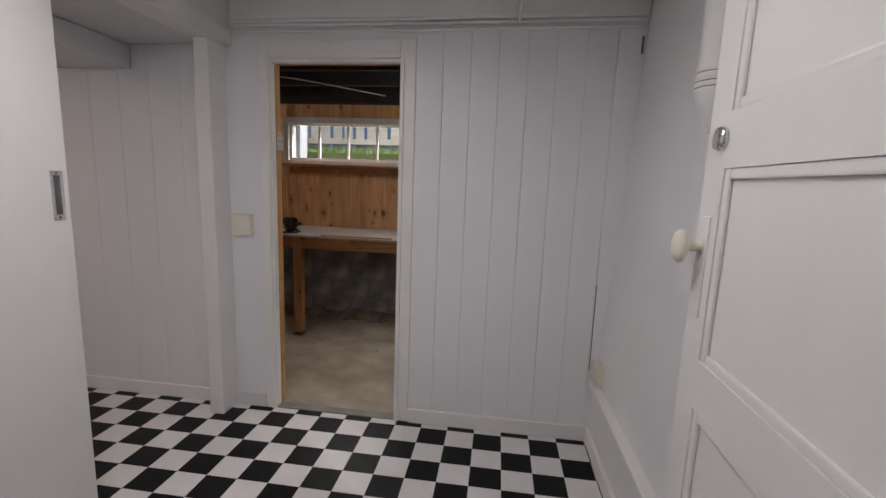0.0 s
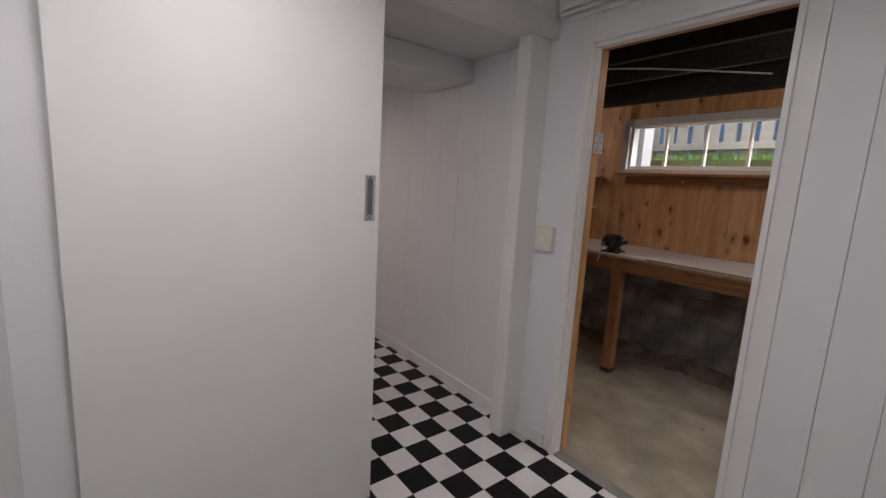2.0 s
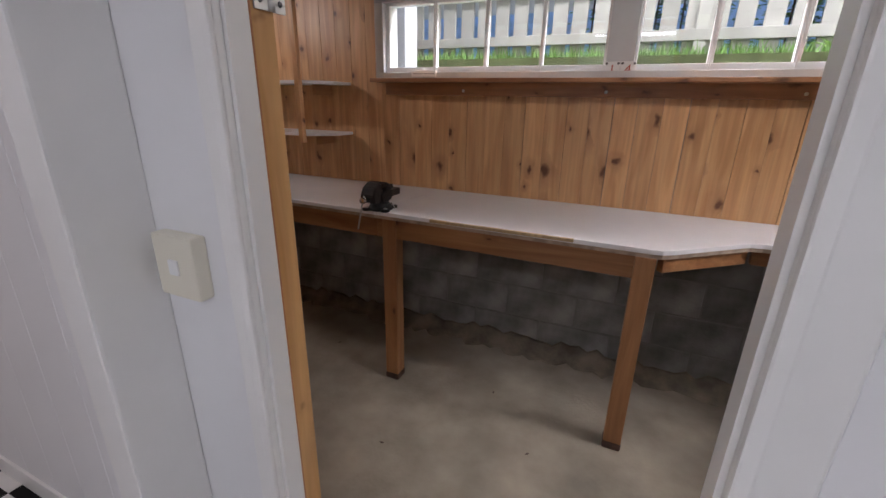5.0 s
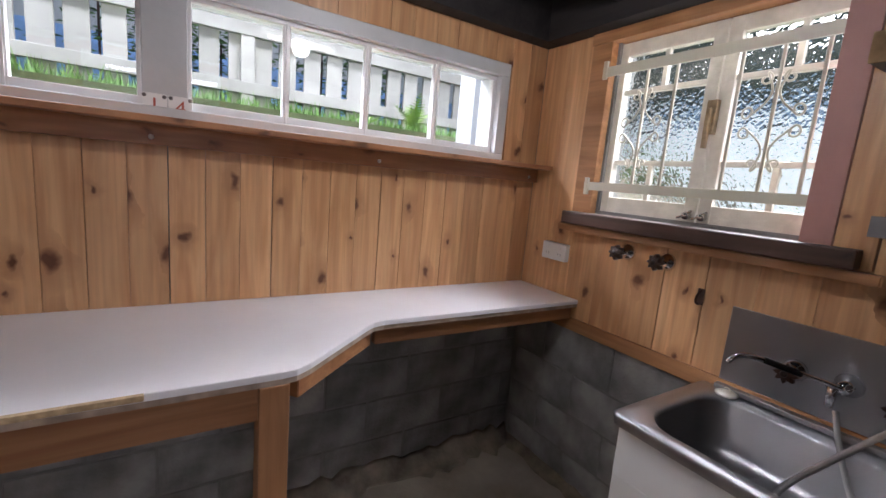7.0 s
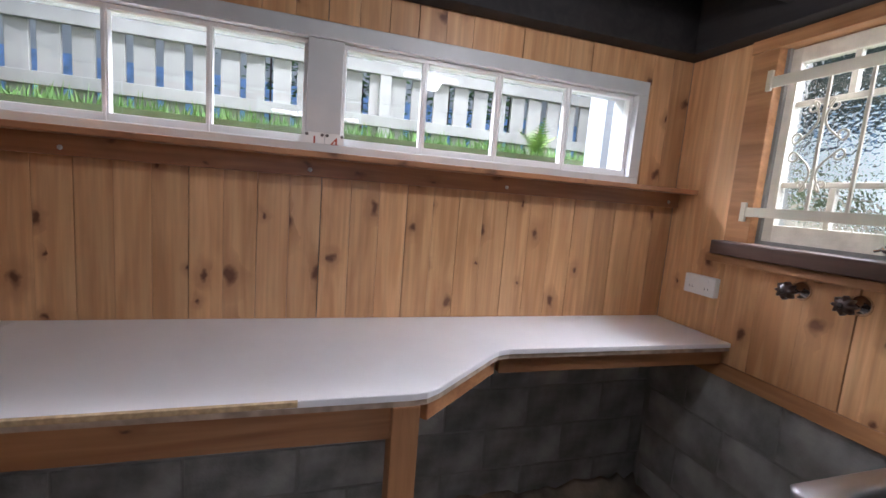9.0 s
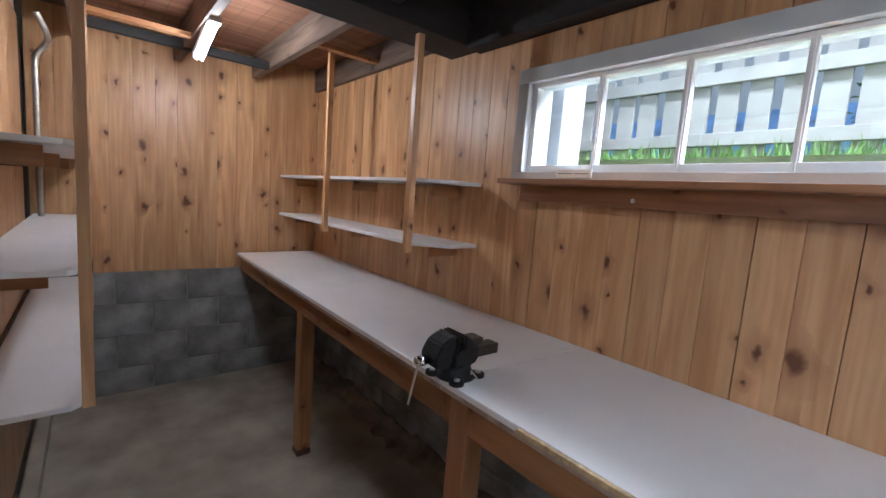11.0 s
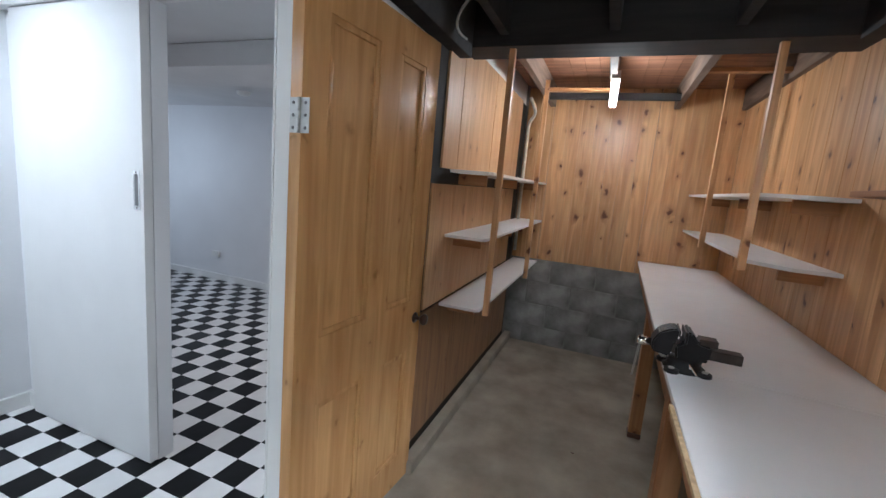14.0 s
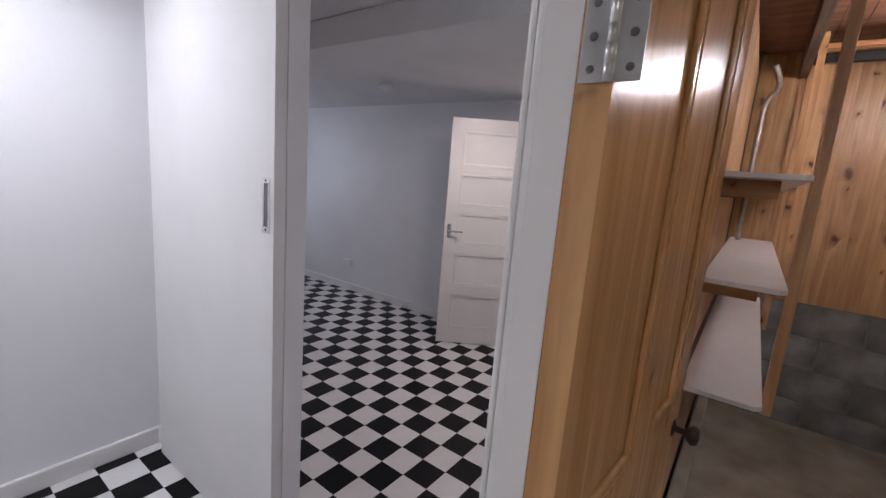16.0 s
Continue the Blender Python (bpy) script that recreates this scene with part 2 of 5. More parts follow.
CONCRETE = mat("concrete_floor", (0.32, 0.275, 0.215), 0.75, noise_scale=4.0, vary=0.30, bump=0.5, bump_scale=55)
BLOCK = mat("concrete_block", (0.22, 0.217, 0.207), 0.9, noise_scale=5, vary=0.62, bump=0.9, bump_scale=70, random_obj=0.10)
MORTAR = mat("mortar", (0.215, 0.21, 0.20), 0.95, vary=0.25, bump=0.5)
LAMINATE = mat("white_laminate", (0.82, 0.80, 0.80), 0.42, vary=0.03, noise_scale=5)
CHIP = mat("chipboard_edge", (0.50, 0.36, 0.20), 0.8, vary=0.25, noise_scale=60)
EDGE = mat("worn_laminate_edge", (0.42, 0.32, 0.24), 0.6, vary=0.3, noise_scale=25)
STEEL = mat("stainless_steel", (0.40, 0.40, 0.41), 0.34, 1.0, noise_scale=3, vary=0.08, bump=0.06, bump_scale=40)
CHROME = mat("chrome", (0.75, 0.75, 0.76), 0.08, 1.0, vary=0.03)
GALV = mat("galvanised_steel", (0.55, 0.55, 0.53), 0.38, 0.9, vary=0.12, noise_scale=30)
IRON = mat("black_cast_iron", (0.009, 0.009, 0.010), 0.5, 0.3, vary=0.3, noise_scale=20, bump=0.5, bump_scale=160)
DARKFOLIAGE = mat("dark_foliage_tone", (0.04, 0.055, 0.045), 0.8, noise_scale=9, vary=0.6)
DULLSTEEL = mat("machined_steel", (0.075, 0.065, 0.06), 0.4, 0.9, vary=0.2, noise_scale=25)
BRONZE = mat("dark_handle", (0.05, 0.028, 0.02), 0.3, vary=0.3, noise_scale=30)
OLDPAINT = mat("flaking_cream_paint", (0.62, 0.58, 0.50), 0.5, noise_scale=14, vary=0.14, bump=0.5, bump_scale=60)
BARPAINT = mat("cream_bar_paint", (0.66, 0.62, 0.50), 0.4, vary=0.06)
PINK = mat("dusty_pink_paint", (0.44, 0.235, 0.20), 0.6, vary=0.06)
GREY = mat("grey_board", (0.23, 0.22, 0.205), 0.6, vary=0.05)
BRASS = mat("aged_brass", (0.30, 0.22, 0.13), 0.4, 0.9, vary=0.3, noise_scale=40)
GLASS = pane_mat("clear_glass")
OBSCURE = pane_mat("obscure_glass", 0.05, 0.006)
FENCE = mat("weathered_fence", (0.34, 0.325, 0.30), 0.8, noise_scale=5, vary=0.15, random_obj=0.15)
GRASS = mat("grass", (0.13, 0.24, 0.06), 0.8, noise_scale=30, vary=0.3, island=0.35)
FERN = mat("fern_leaf", (0.20, 0.34, 0.06), 0.5, vary=0.2, island=0.25)
LEAF = mat("shrub_leaf", (0.12, 0.24, 0.06), 0.55, vary=0.3, noise_scale=20, island=0.4)
# white post paint with its shade mixed into the colour
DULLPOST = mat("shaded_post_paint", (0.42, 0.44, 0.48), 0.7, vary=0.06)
PALEBACKDROP = mat("pale_backdrop", (0.55, 0.57, 0.57), 0.7, vary=0.1)
SOIL = mat("ground_soil", (0.12, 0.15, 0.07), 0.95, vary=0.3)
BLUE = mat("blue_shadecloth", (0.30, 0.48, 0.80), 0.8, vary=0.3, noise_scale=9)
REDPAINT = mat("red_enamel", (0.45, 0.09, 0.05), 0.3, vary=0.02)
INK = mat("grey_ink", (0.12, 0.11, 0.11), 0.4, vary=0.02)
# daylight on the garden put in as emission
GARDENGLOW = glow("glowing_garden_backdrop", (0.84, 0.97, 0.95), 0.27)
TUBE = glow("lit_tube", (1.0, 0.95, 0.88), 22.0)
LENS = glow("lit_diffuser", (0.95, 0.97, 1.0), 9.0)


# ---- mesh helpers ----
def link(name, bm, material, parent=None, label="", smooth=False):
    me = bpy.data.meshes.new(name)
    bm.to_mesh(me)
    bm.free()
    if smooth:
        me.shade_smooth()
    me.materials.append(material)
    ob = new(name, me)
    if parent is not None:
        ob.parent = parent
    if label:
        ob["label"] = label
    return ob


def thing(name, label, category, at=(0, 0, 0), turn=0, group=""):
    ob = new(name)
    ob.matrix_world = pose(*at, 0, 0, turn)
    return tagged(ob, label, category, group)


def structure(ob, label=""):
    return tagged(ob, label, "", "", "structure")


def add_box(bm, x0, x1, y0, y1, z0, z1, bevel=0.0):
    v = [bm.verts.new(p) for p in ((x0, y0, z0), (x1, y0, z0), (x1, y1, z0), (x0, y1, z0), (x0, y0, z1), (x1, y0, z1), (x1, y1, z1), (x0, y1, z1))]
    f = [bm.faces.new([v[i] for i in q]) for q in ((0, 3, 2, 1), (4, 5, 6, 7), (0, 1, 5, 4), (1, 2, 6, 5), (2, 3, 7, 6), (3, 0, 4, 7))]
    if bevel:
        edges = list({e for g in f for e in g.edges})
        bmesh.ops.bevel(bm, geom=edges, offset=bevel, segments=2, affect="EDGES", profile=0.6)


def box(name, x0, x1, y0, y1, z0, z1, material, parent=None, bevel=0.002, label=""):
    bm = bmesh.new()
    add_box(bm, x0, x1, y0, y1, z0, z1, bevel)
    return link(name, bm, material, parent, label)


def boxes(name, rows, material, parent=None, bevel=0.0, label=""):
    bm = bmesh.new()
    for r in rows:
        add_box(bm, *r, bevel)
    return link(name, bm, material, parent, label)


def prism(name, outline, z0, z1, material, parent=None, bevel=0.0, label=""):
    bm = bmesh.new()
    lo = [bm.verts.new((x, y, z0)) for x, y in outline]
    hi = [bm.verts.new((x, y, z1)) for x, y in outline]
    bm.faces.new(hi)
    bm.faces.new(lo[::-1])
    k = len(outline)
    for i in range(k):
        bm.faces.new((lo[i], lo[(i + 1) % k], hi[(i + 1) % k], hi[i]))
    bmesh.ops.recalc_face_normals(bm, faces=bm.faces)
    if bevel:
        bmesh.ops.bevel(bm, geom=list(bm.edges), offset=bevel, segments=2, affect="EDGES")
    return link(name, bm, material, parent, label)


def lathe(name, profile, material, parent=None, m=None, steps=20, label=""):
    """A turned shape: profile of (radius, height) about z, then set by m."""
    bm = bmesh.new()
    rings = []
    for r, z in profile:
        rings.append([bm.verts.new((r * math.cos(2 * math.pi * i / steps), r * math.sin(2 * math.pi * i / steps), z)) for i in range(steps)])
    for a, b in zip(rings, rings[1:]):
        for i in range(steps):
            bm.faces.new((a[i], a[(i + 1) % steps], b[(i + 1) % steps], b[i]))
    bm.faces.new(rings[0][::-1])
    bm.faces.new(rings[-1])
    if m is not None:
        bm.transform(m)
    bmesh.ops.recalc_face_normals(bm, faces=bm.faces)
    return link(name, bm, material, parent, label, smooth=True)


def tube_path(name, points, radius, material, parent=None, steps=8, smooth_curve=True, label=""):
    """A round rod or hose through points, as a mesh."""
    cu = bpy.data.curves.new(name, "CURVE")
    cu.dimensions, cu.bevel_depth, cu.bevel_resolution, cu.use_fill_caps = "3D", radius, max(1, steps // 4), True
    sp = cu.splines.new("NURBS" if smooth_curve else "POLY")
    sp.points.add(len(points) - 1)
    for p, q in zip(sp.points, points):
        p.co = (*q, 1)
    if smooth_curve:
        sp.use_endpoint_u, sp.order_u, sp.resolution_u = True, 3, 6
    tmp = bpy.data.objects.new(name, cu)
    scene.collection.objects.link(tmp)
    me = bpy.data.meshes.new_from_object(tmp)
    bpy.data.objects.remove(tmp)
    me.materials.clear()
    me.materials.append(material)
    ob = new(name, me)
    if parent is not None:
        ob.parent = parent
    if label:
        ob["label"] = label
    return ob


def piece(name, me, at, parent, rot=None):
    ob = new(name, me)
    ob.parent = parent
    ob.location = at
    return ob


def block_mesh(name, sx, sy, sz, bevel, material):
    bm = bmesh.new()
    add_box(bm, 0, sx, 0, sy, 0, sz)
    if bevel:
        bmesh.ops.bevel(bm, geom=list(bm.edges), offset=bevel, segments=1, affect="EDGES")
    me = bpy.data.meshes.new(name)
    bm.to_mesh(me)
    bm.free()
    me.materials.append(material)
    return me


# ---- large structure ----
# front room: x -0.25..1.85, y -2.0..0; workshop: x -2.9..2.075, y 0.12..1.79; west room: x -2.84..-0.37
HEAD = 2.27
floor = structure(box("floor", -3.0, 2.0, -5.3, 0.06, -0.10, -0.004, SUBFLOOR, bevel=0), "screeded floor slab under the chequered vinyl")
shop_floor = structure(box("floor", -3.1, 2.2, 0.06, 1.95, -0.10, 0.0, CONCRETE, bevel=0), "bare stained concrete workshop floor")
wall_north = structure(boxes("wall_north", [(-3.1, -0.005, 0.0, 0.08, 0, 2.4), (0.75, 2.2, 0.0, 0.08, 0, 2.4), (-0.005, 0.75, 0.0, 0.08, 2.03, 2.4)], WHITE), "white painted tongue-and-groove partition wall")
bm = bmesh.new()
lean = [(1.855, 0), (1.855, 0.355), (1.868, 0.355), (1.967, 2.40), (2.10, 2.40), (2.10, 0)]
ends = [[bm.verts.new((x, y, z)) for x, z in lean] for y in (-3.4, 0.0)]
for i in range(6):
    bm.faces.new((ends[0][i], ends[0][(i + 1) % 6], ends[1][(i + 1) % 6], ends[1][i]))
bm.faces.new(ends[0])
bm.faces.new(ends[1][::-1])
bmesh.ops.recalc_face_normals(bm, faces=bm.faces)
wall_east = structure(link("wall_east", bm, WHITE), "white painted wall leaning outward above a low plinth")
wall_south = structure(boxes("wall_south", [(-0.37, 0.55, -2.12, -2.0, 0, 2.4), (1.73, 2.05, -2.12, -2.0, 0, 2.4), (0.55, 1.73, -2.12, -2.0, 2.06, 2.4)], WHITE), "smooth white painted wall")
wall_sliding = structure(box("wall_sliding", -0.352, -0.278, -2.0, -0.950, 0, 2.09, WHITE, bevel=0.002), "white wall end beside the sliding door")
# unseen plain walls, added to close the space beyond the entry
wall_hall_closing = structure(boxes("wall_hall_closing", [(-0.37, 1.85, -3.5, -3.4, 0, 2.4), (-0.37, -0.25, -3.4, -2.12, 0, 2.4)], WHITE), "plain white wall")
wall_west = structure(box("wall_west", -2.96, -2.84, -4.1, 0.0, 0, 2.4, WHITE, bevel=0), "plain pale wall of the far room")
wall_far = structure(boxes("wall_far", [(-2.96, -0.37, -5.3, -5.2, 0, 2.4), (-2.96, -2.84, -5.2, -4.1, 0, 2.4), (-0.37, -0.27, -5.3, -3.5, 0, 2.4)], WHITE), "plain white wall")
ceiling_front = structure(box("ceiling", -0.25, 2.05, -3.4, 0.0, HEAD + 0.085, HEAD + 0.13, CEIL, bevel=0), "white painted ceiling boards")
ceiling_west = structure(boxes("ceiling", [(-2.84, -0.352, -5.2, 0.0, 2.108, 2.18)], CEIL), "white painted low ceiling")
bulkhead = structure(box("bulkhead", -1.3, -0.83, -5.2, 0.0, 1.978, 2.105, CEIL, bevel=0.003), "white boxed bulkhead under the ceiling")
beam = structure(box("beam", -0.352, -0.226, -2.0, -0.0, 2.097, HEAD + 0.085, GLOSS, bevel=0.003), "white painted header beam over the wide opening")
column = structure(box("column", -0.335, -0.250, -0.145, 0.0, 0, 2.097, GLOSS, bevel=0.006), "white boxed post at the end of the opening")

# workshop shell behind its linings
shell_n = structure(boxes("wall_shop_north", [(-3.1, -0.86, 1.81, 1.93, 0, 2.4), (1.83, 2.2, 1.81, 1.93, 0, 2.4), (-0.86, 1.83, 1.81, 1.93, 0, 1.545), (-0.86, 1.83, 1.81, 1.93, 1.985, 2.4)], MORTAR), "outer wall behind the pine lining")
shell_e = structure(boxes("wall_shop_east", [(2.10, 2.22, 1.38, 1.81, 0, 2.4), (2.10, 2.22, 0.08, 0.50, 0, 2.4), (2.10, 2.22, 0.50, 1.38, 0, 1.35), (2.10, 2.22, 0.50, 1.38, 2.09, 2.4)], MORTAR), "outer wall behind the pine lining")
shell_w = structure(box("wall_shop_west", -3.12, -3.0, 0.08, 1.81, 0, 2.4, MORTAR, bevel=0), "outer wall behind the pine lining")
shop_ceiling = structure(boxes("ceiling", [(-3.05, 2.22, 0.12 + i * 0.1005, 0.12 + i * 0.1005 + 0.098, 2.35, 2.38) for i in range(18)] + [(-3.12, 2.22, 0.08, 1.93, 2.38, 2.45)], CEILWOOD), "underside of the timber floor above")

# ---- front room ----
def skirting(rows):
    for r in rows:
        structure(box("baseboard", *r, GLOSS, bevel=0.006), "white gloss baseboard")


skirting([(-2.84, -0.335, -0.02, 0.0, 0, 0.085), (-0.250, -0.055, -0.02, 0.0, 0, 0.085), (0.825, 1.855, -0.024, 0.0, 0, 0.085),
          (1.832, 1.855, -2.0, -0.024, 0, 0.085), (-0.278, 0.48, -2.0, -1.98, 0, 0.085), (-0.278, -0.258, -1.98, -1.90, 0, 0.085), (-2.84, -2.82, -4.9, -1.2, 0, 0.08), (-2.82, -0.40, -5.2, -5.18, 0, 0.08)])


def panel_door(name, w, h, t, panels, material, label, category, at, turn, flip=1):
    """A framed door with sunk, moulded panels: panels are (x0, x1, z0, z1); hinge at the origin, the leaf along +x."""
    door = thing(name, label, category, at, turn)
    xs = sorted({0.0, w, *[p[0] for p in panels], *[p[1] for p in panels]})
    zs = sorted({0.008, h, *[p[2] for p in panels], *[p[3] for p in panels]})
    rows = []
    for z0, z1 in zip(zs, zs[1:]):
        run = None
        for x0, x1 in zip(xs, xs[1:]):
            cx, cz = (x0 + x1) / 2, (z0 + z1) / 2
            solid = not any(p[0] < cx < p[1] and p[2] < cz < p[3] for p in panels)
            if solid:
                run = (run[0], x1) if run else (x0, x1)
            if (not solid or x1 == xs[-1]) and run:
                rows.append((run[0], run[1], 0, t, z0, z1))
                run = None
    boxes("door_frame", rows, material, door)
    for x0, x1, z0, z1 in panels:
        box("panel", x0, x1, t * 0.3, t * 0.7, z0, z1, material, door, bevel=0)
        bm = bmesh.new()
        for y0, y1, yy in ((t * 0.7, t - 0.002, 1), (0.002, t * 0.3, -1)):
            b = 0.022
            for a in ((x0, x0 + b, z0, z1), (x1 - b, x1, z0, z1), (x0 + b, x1 - b, z0, z0 + b), (x0 + b, x1 - b, z1 - b, z1)):
                s = bmesh.new()
                add_box(s, a[0], a[1], y0, y1, a[2], a[3], 0.005)
                tmp = bpy.data.meshes.new("t")
                s.to_mesh(tmp)
                s.free()
                bm.from_mesh(tmp)
                bpy.data.meshes.remove(tmp)
        link("moulding", bm, material, door)
    return door


# entry door, folded back towards the side wall
entry_turn = 88.5
entry = panel_door("entry_door", 0.76, 2.02, 0.036, [(0.10, 0.675, 0.20, 0.925), (0.10, 0.675, 1.033, 1.438), (0.10, 0.675, 1.550, 1.90)], GLOSS,
                   "white painted panelled door standing open against the side wall", "door", (1.748, -2.035, 0), entry_turn)
lathe("door_knob", [(0.001, 0), (0.018, 0), (0.018, 0.003), (0.009, 0.006), (0.008, 0.030), (0.012, 0.034), (0.024, 0.037), (0.032, 0.043), (0.034, 0.049), (0.029, 0.056), (0.012, 0.060), (0.001, 0.060)],
      CREAM, entry, pose(0.722, 0.036, 1.273, -90, 0, 0) @ Matrix.Diagonal((0.9, 1.1, 1, 1)), label="cream ceramic knob")
box("back_plate", 0.700, 0.740, 0.036, 0.040, 1.12, 1.34, GLOSS, entry, bevel=0.002, label="painted-over lock plate")
lathe("deadlock", [(0.001, 0), (0.024, 0), (0.026, 0.004), (0.022, 0.012), (0.012, 0.014), (0.001, 0.014)], CHROME, entry, pose(0.695, 0.036, 1.498, -90, 0, 0), label="round chrome deadlock")
for z in (0.25, 1.75):
    lathe("hinge", [(0.001, 0), (0.007, 0), (0.007, 0.09), (0.001, 0.09)], GLOSS, entry, pose(-0.006, 0.04, z))
trim_entry = structure(boxes("door_trim", [(0.48, 0.55, -2.0, -1.982, 0, 2.13), (1.73, 1.80, -2.0, -1.982, 0, 2.13), (0.55, 1.73, -2.0, -1.982, 2.06, 2.13)], GLOSS, bevel=0.004), "white door trim")

# sliding door with its recessed pull
slider = thing("sliding_door", "smooth white sliding door half open along the wall", "door", (-0.234, -0.948, 0))
box("door_leaf", -0.040, 0.0, -0.932, 0.0, 0.008, 2.092, SATIN, slider, bevel=0.002)
pull = boxes("flush_pull", [(0, 0.003, -0.062, -0.020, 1.215, 1.235), (0, 0.003, -0.062, -0.020, 1.370, 1.385), (0, 0.003, -0.062, -0.052, 1.235, 1.370), (0, 0.003, -0.030, -0.020, 1.235, 1.370)], CHROME, slider, bevel=0.0008, label="chrome rectangular flush pull")
# flat plate; the hollow's shade is given by its darker colour
box("recess_shade", 0.0, 0.0012, -0.052, -0.030, 1.235, 1.370, DULLPLATE, pull, bevel=0)
for z in (1.225, 1.378):
    lathe("screw", [(0.001, 0), (0.004, 0), (0.003, 0.0015), (0.001, 0.0016)], DULLSTEEL, pull, pose(0.003, -0.041, z, 0, 90, 0), steps=10)
track = structure(box("track_cover", -0.226, -0.205, -2.0, -0.0, 2.092, 2.175, GLOSS, bevel=0.003), "white pelmet board over the sliding door")

# partition door opening: trim, jambs
structure(boxes("door_trim", [(-0.052, 0.005, -0.016, 0.0, 0, 2.125), (0.745, 0.825, -0.016, 0.0, 0, 2.125), (0.005, 0.745, -0.016, 0.0, 2.03, 2.125)], GLOSS, bevel=0.004), "white moulded door trim")
structure(boxes("door_trim", [(-0.014, 0.006, -0.026, -0.016, 0, 2.052), (0.744, 0.766, -0.026, -0.016, 0, 2.052), (0.006, 0.744, -0.026, -0.016, 2.028, 2.052)], GLOSS, bevel=0.004), "white inner bead of the door trim")
structure(boxes("door_jamb", [(-0.005, 0.012, 0.0, 0.044, 0, 2.03), (0.738, 0.75, 0.0, 0.044, 0, 2.03), (0.012, 0.738, 0.0, 0.044, 2.013, 2.03)], GLOSS, bevel=0.001), "white painted front of the door jamb")
structure(boxes("door_jamb", [(-0.045, 0.014, 0.044, 0.080, 0, 2.06), (0.754, 0.80, 0.044, 0.083, 0, 2.06), (0.014, 0.754, 0.044, 0.083, 2.015, 2.06)], FRAMEWOOD, bevel=0.003), "orange-stained timber door jamb with chipped edge")
structure(box("threshold", 0.012, 0.738, -0.012, 0.05, 0.0, 0.006, MORTAR, bevel=0.002), "thin metal threshold strip")

# switch, socket, rail
sw = thing("light_switch", "cream light switch block on the white wall beside the doorway", "light switch", (-0.168, 0, 1.115))
box("switch_body", -0.055, 0.055, -0.032, 0.0, -0.06, 0.065, CREAM, sw, bevel=0.006)
box("rocker", -0.012, 0.012, -0.037, -0.032, -0.012, 0.018, PLASTIC, sw, bevel=0.002)
so = thing("wall_socket", "cream socket outlet above the low wall rail", "socket", (1.872, -0.085, 0.440))
box("socket_body", -0.036, 0.0, -0.06, 0.06, -0.05, 0.05, CREAM, so, bevel=0.006)
structure(box("rail", 1.822, 1.872, -1.9, -0.013, 0.335, 0.372, GLOSS, bevel=0.006), "white painted low rail along the wall")
canister = thing("water_filter", "white wall-mounted canister with ringed neck and tapered base", "water filter", (1.866, -0.965, 1.555))
lathe("canister_body", [(0.003, 0.0), (0.008, 0.004), (0.010, 0.014), (0.016, 0.022), (0.040, 0.080), (0.050, 0.112), (0.052, 0.120), (0.048, 0.123), (0.052, 0.126), (0.052, 0.136), (0.048, 0.139), (0.052, 0.142), (0.052, 0.160), (0.049, 0.163), (0.052, 0.166), (0.052, 0.175), (0.047, 0.185), (0.047, 0.42), (0.040, 0.46), (0.02, 0.48)], PLASTIC, canister, steps=28)
for z in (0.123, 0.139, 0.163):
    lathe("ring", [(0.0475, z - 0.002), (0.0505, z - 0.001), (0.0505, z + 0.001), (0.0475, z + 0.002)], INK, canister, label="dark ring")
box("mounting_bracket", 0.0, 0.078, -0.03, 0.03, 0.36, 0.44, PLASTIC, canister, bevel=0.004)

# conduits under the ceiling along the partition, ceiling battens and the lamp
for i, z in enumerate((2.165, 2.195, 2.215)):
    c = structure(tube_path("conduit", [(-0.19, -0.012 - i * 0.006, z), (0.8, -0.012 - i * 0.006, z), (1.95, -0.012 - i * 0.006, z + 0.01)], 0.009, GLOSS, smooth_curve=False), "white painted surface cable")
structure(tube_path("conduit", [(1.34, -0.030, 2.19), (1.34, -0.045, 2.225), (1.345, -0.10, 2.345), (1.35, -0.55, 2.345)], 0.008, GLOSS, smooth_curve=False), "white painted surface cable")
for y in (-0.62, -1.06, -1.50, -1.90):
    structure(box("ceiling_joist", -0.225, 2.0, y - 0.024, y + 0.024, 2.225, HEAD + 0.085, GLOSS, bevel=0.004), "white painted ceiling joist")
structure(box("trim", -0.19, 1.95, -1.999, -1.975, 2.14, 2.20, GLOSS, bevel=0.006), "white picture rail")
structure(box("trim", -0.19, 1.95, -0.035, 0.0, 2.222, HEAD + 0.085, GLOSS, bevel=0.004), "white ceiling trim")
fl = thing("ceiling_light", "lit white ceiling light with a long diffuser", "ceiling light", (0.55, -1.5, 2.225))
box("light_body", -0.62, 0.62, -0.07, 0.07, -0.045, 0.0, PLASTIC, fl, bevel=0.006)
box("diffuser", -0.58, 0.58, -0.055, 0.055, -0.060, -0.045, LENS, fl, bevel=0.004)

# ---- west room ----
wd = panel_door("panel_door", 0.79, 1.90, 0.036, [(0.10, 0.69, 0.14, 0.44), (0.10, 0.69, 0.52, 0.80), (0.10, 0.69, 0.88, 1.14), (0.10, 0.69, 1.20, 1.46), (0.10, 0.69, 1.52, 1.80)], GLOSS,
                "white panelled door standing open by the far wall", "door", (-2.83, -1.20, 0), -54)
box("rim_lock", 0.72, 0.79, -0.022, 0.0, 1.42, 1.47, IRON, wd, label="black rim lock")
box("handle_plate", 0.735, 0.765, 0.036, 0.040, 0.93, 1.04, CHROME, wd, bevel=0.001)
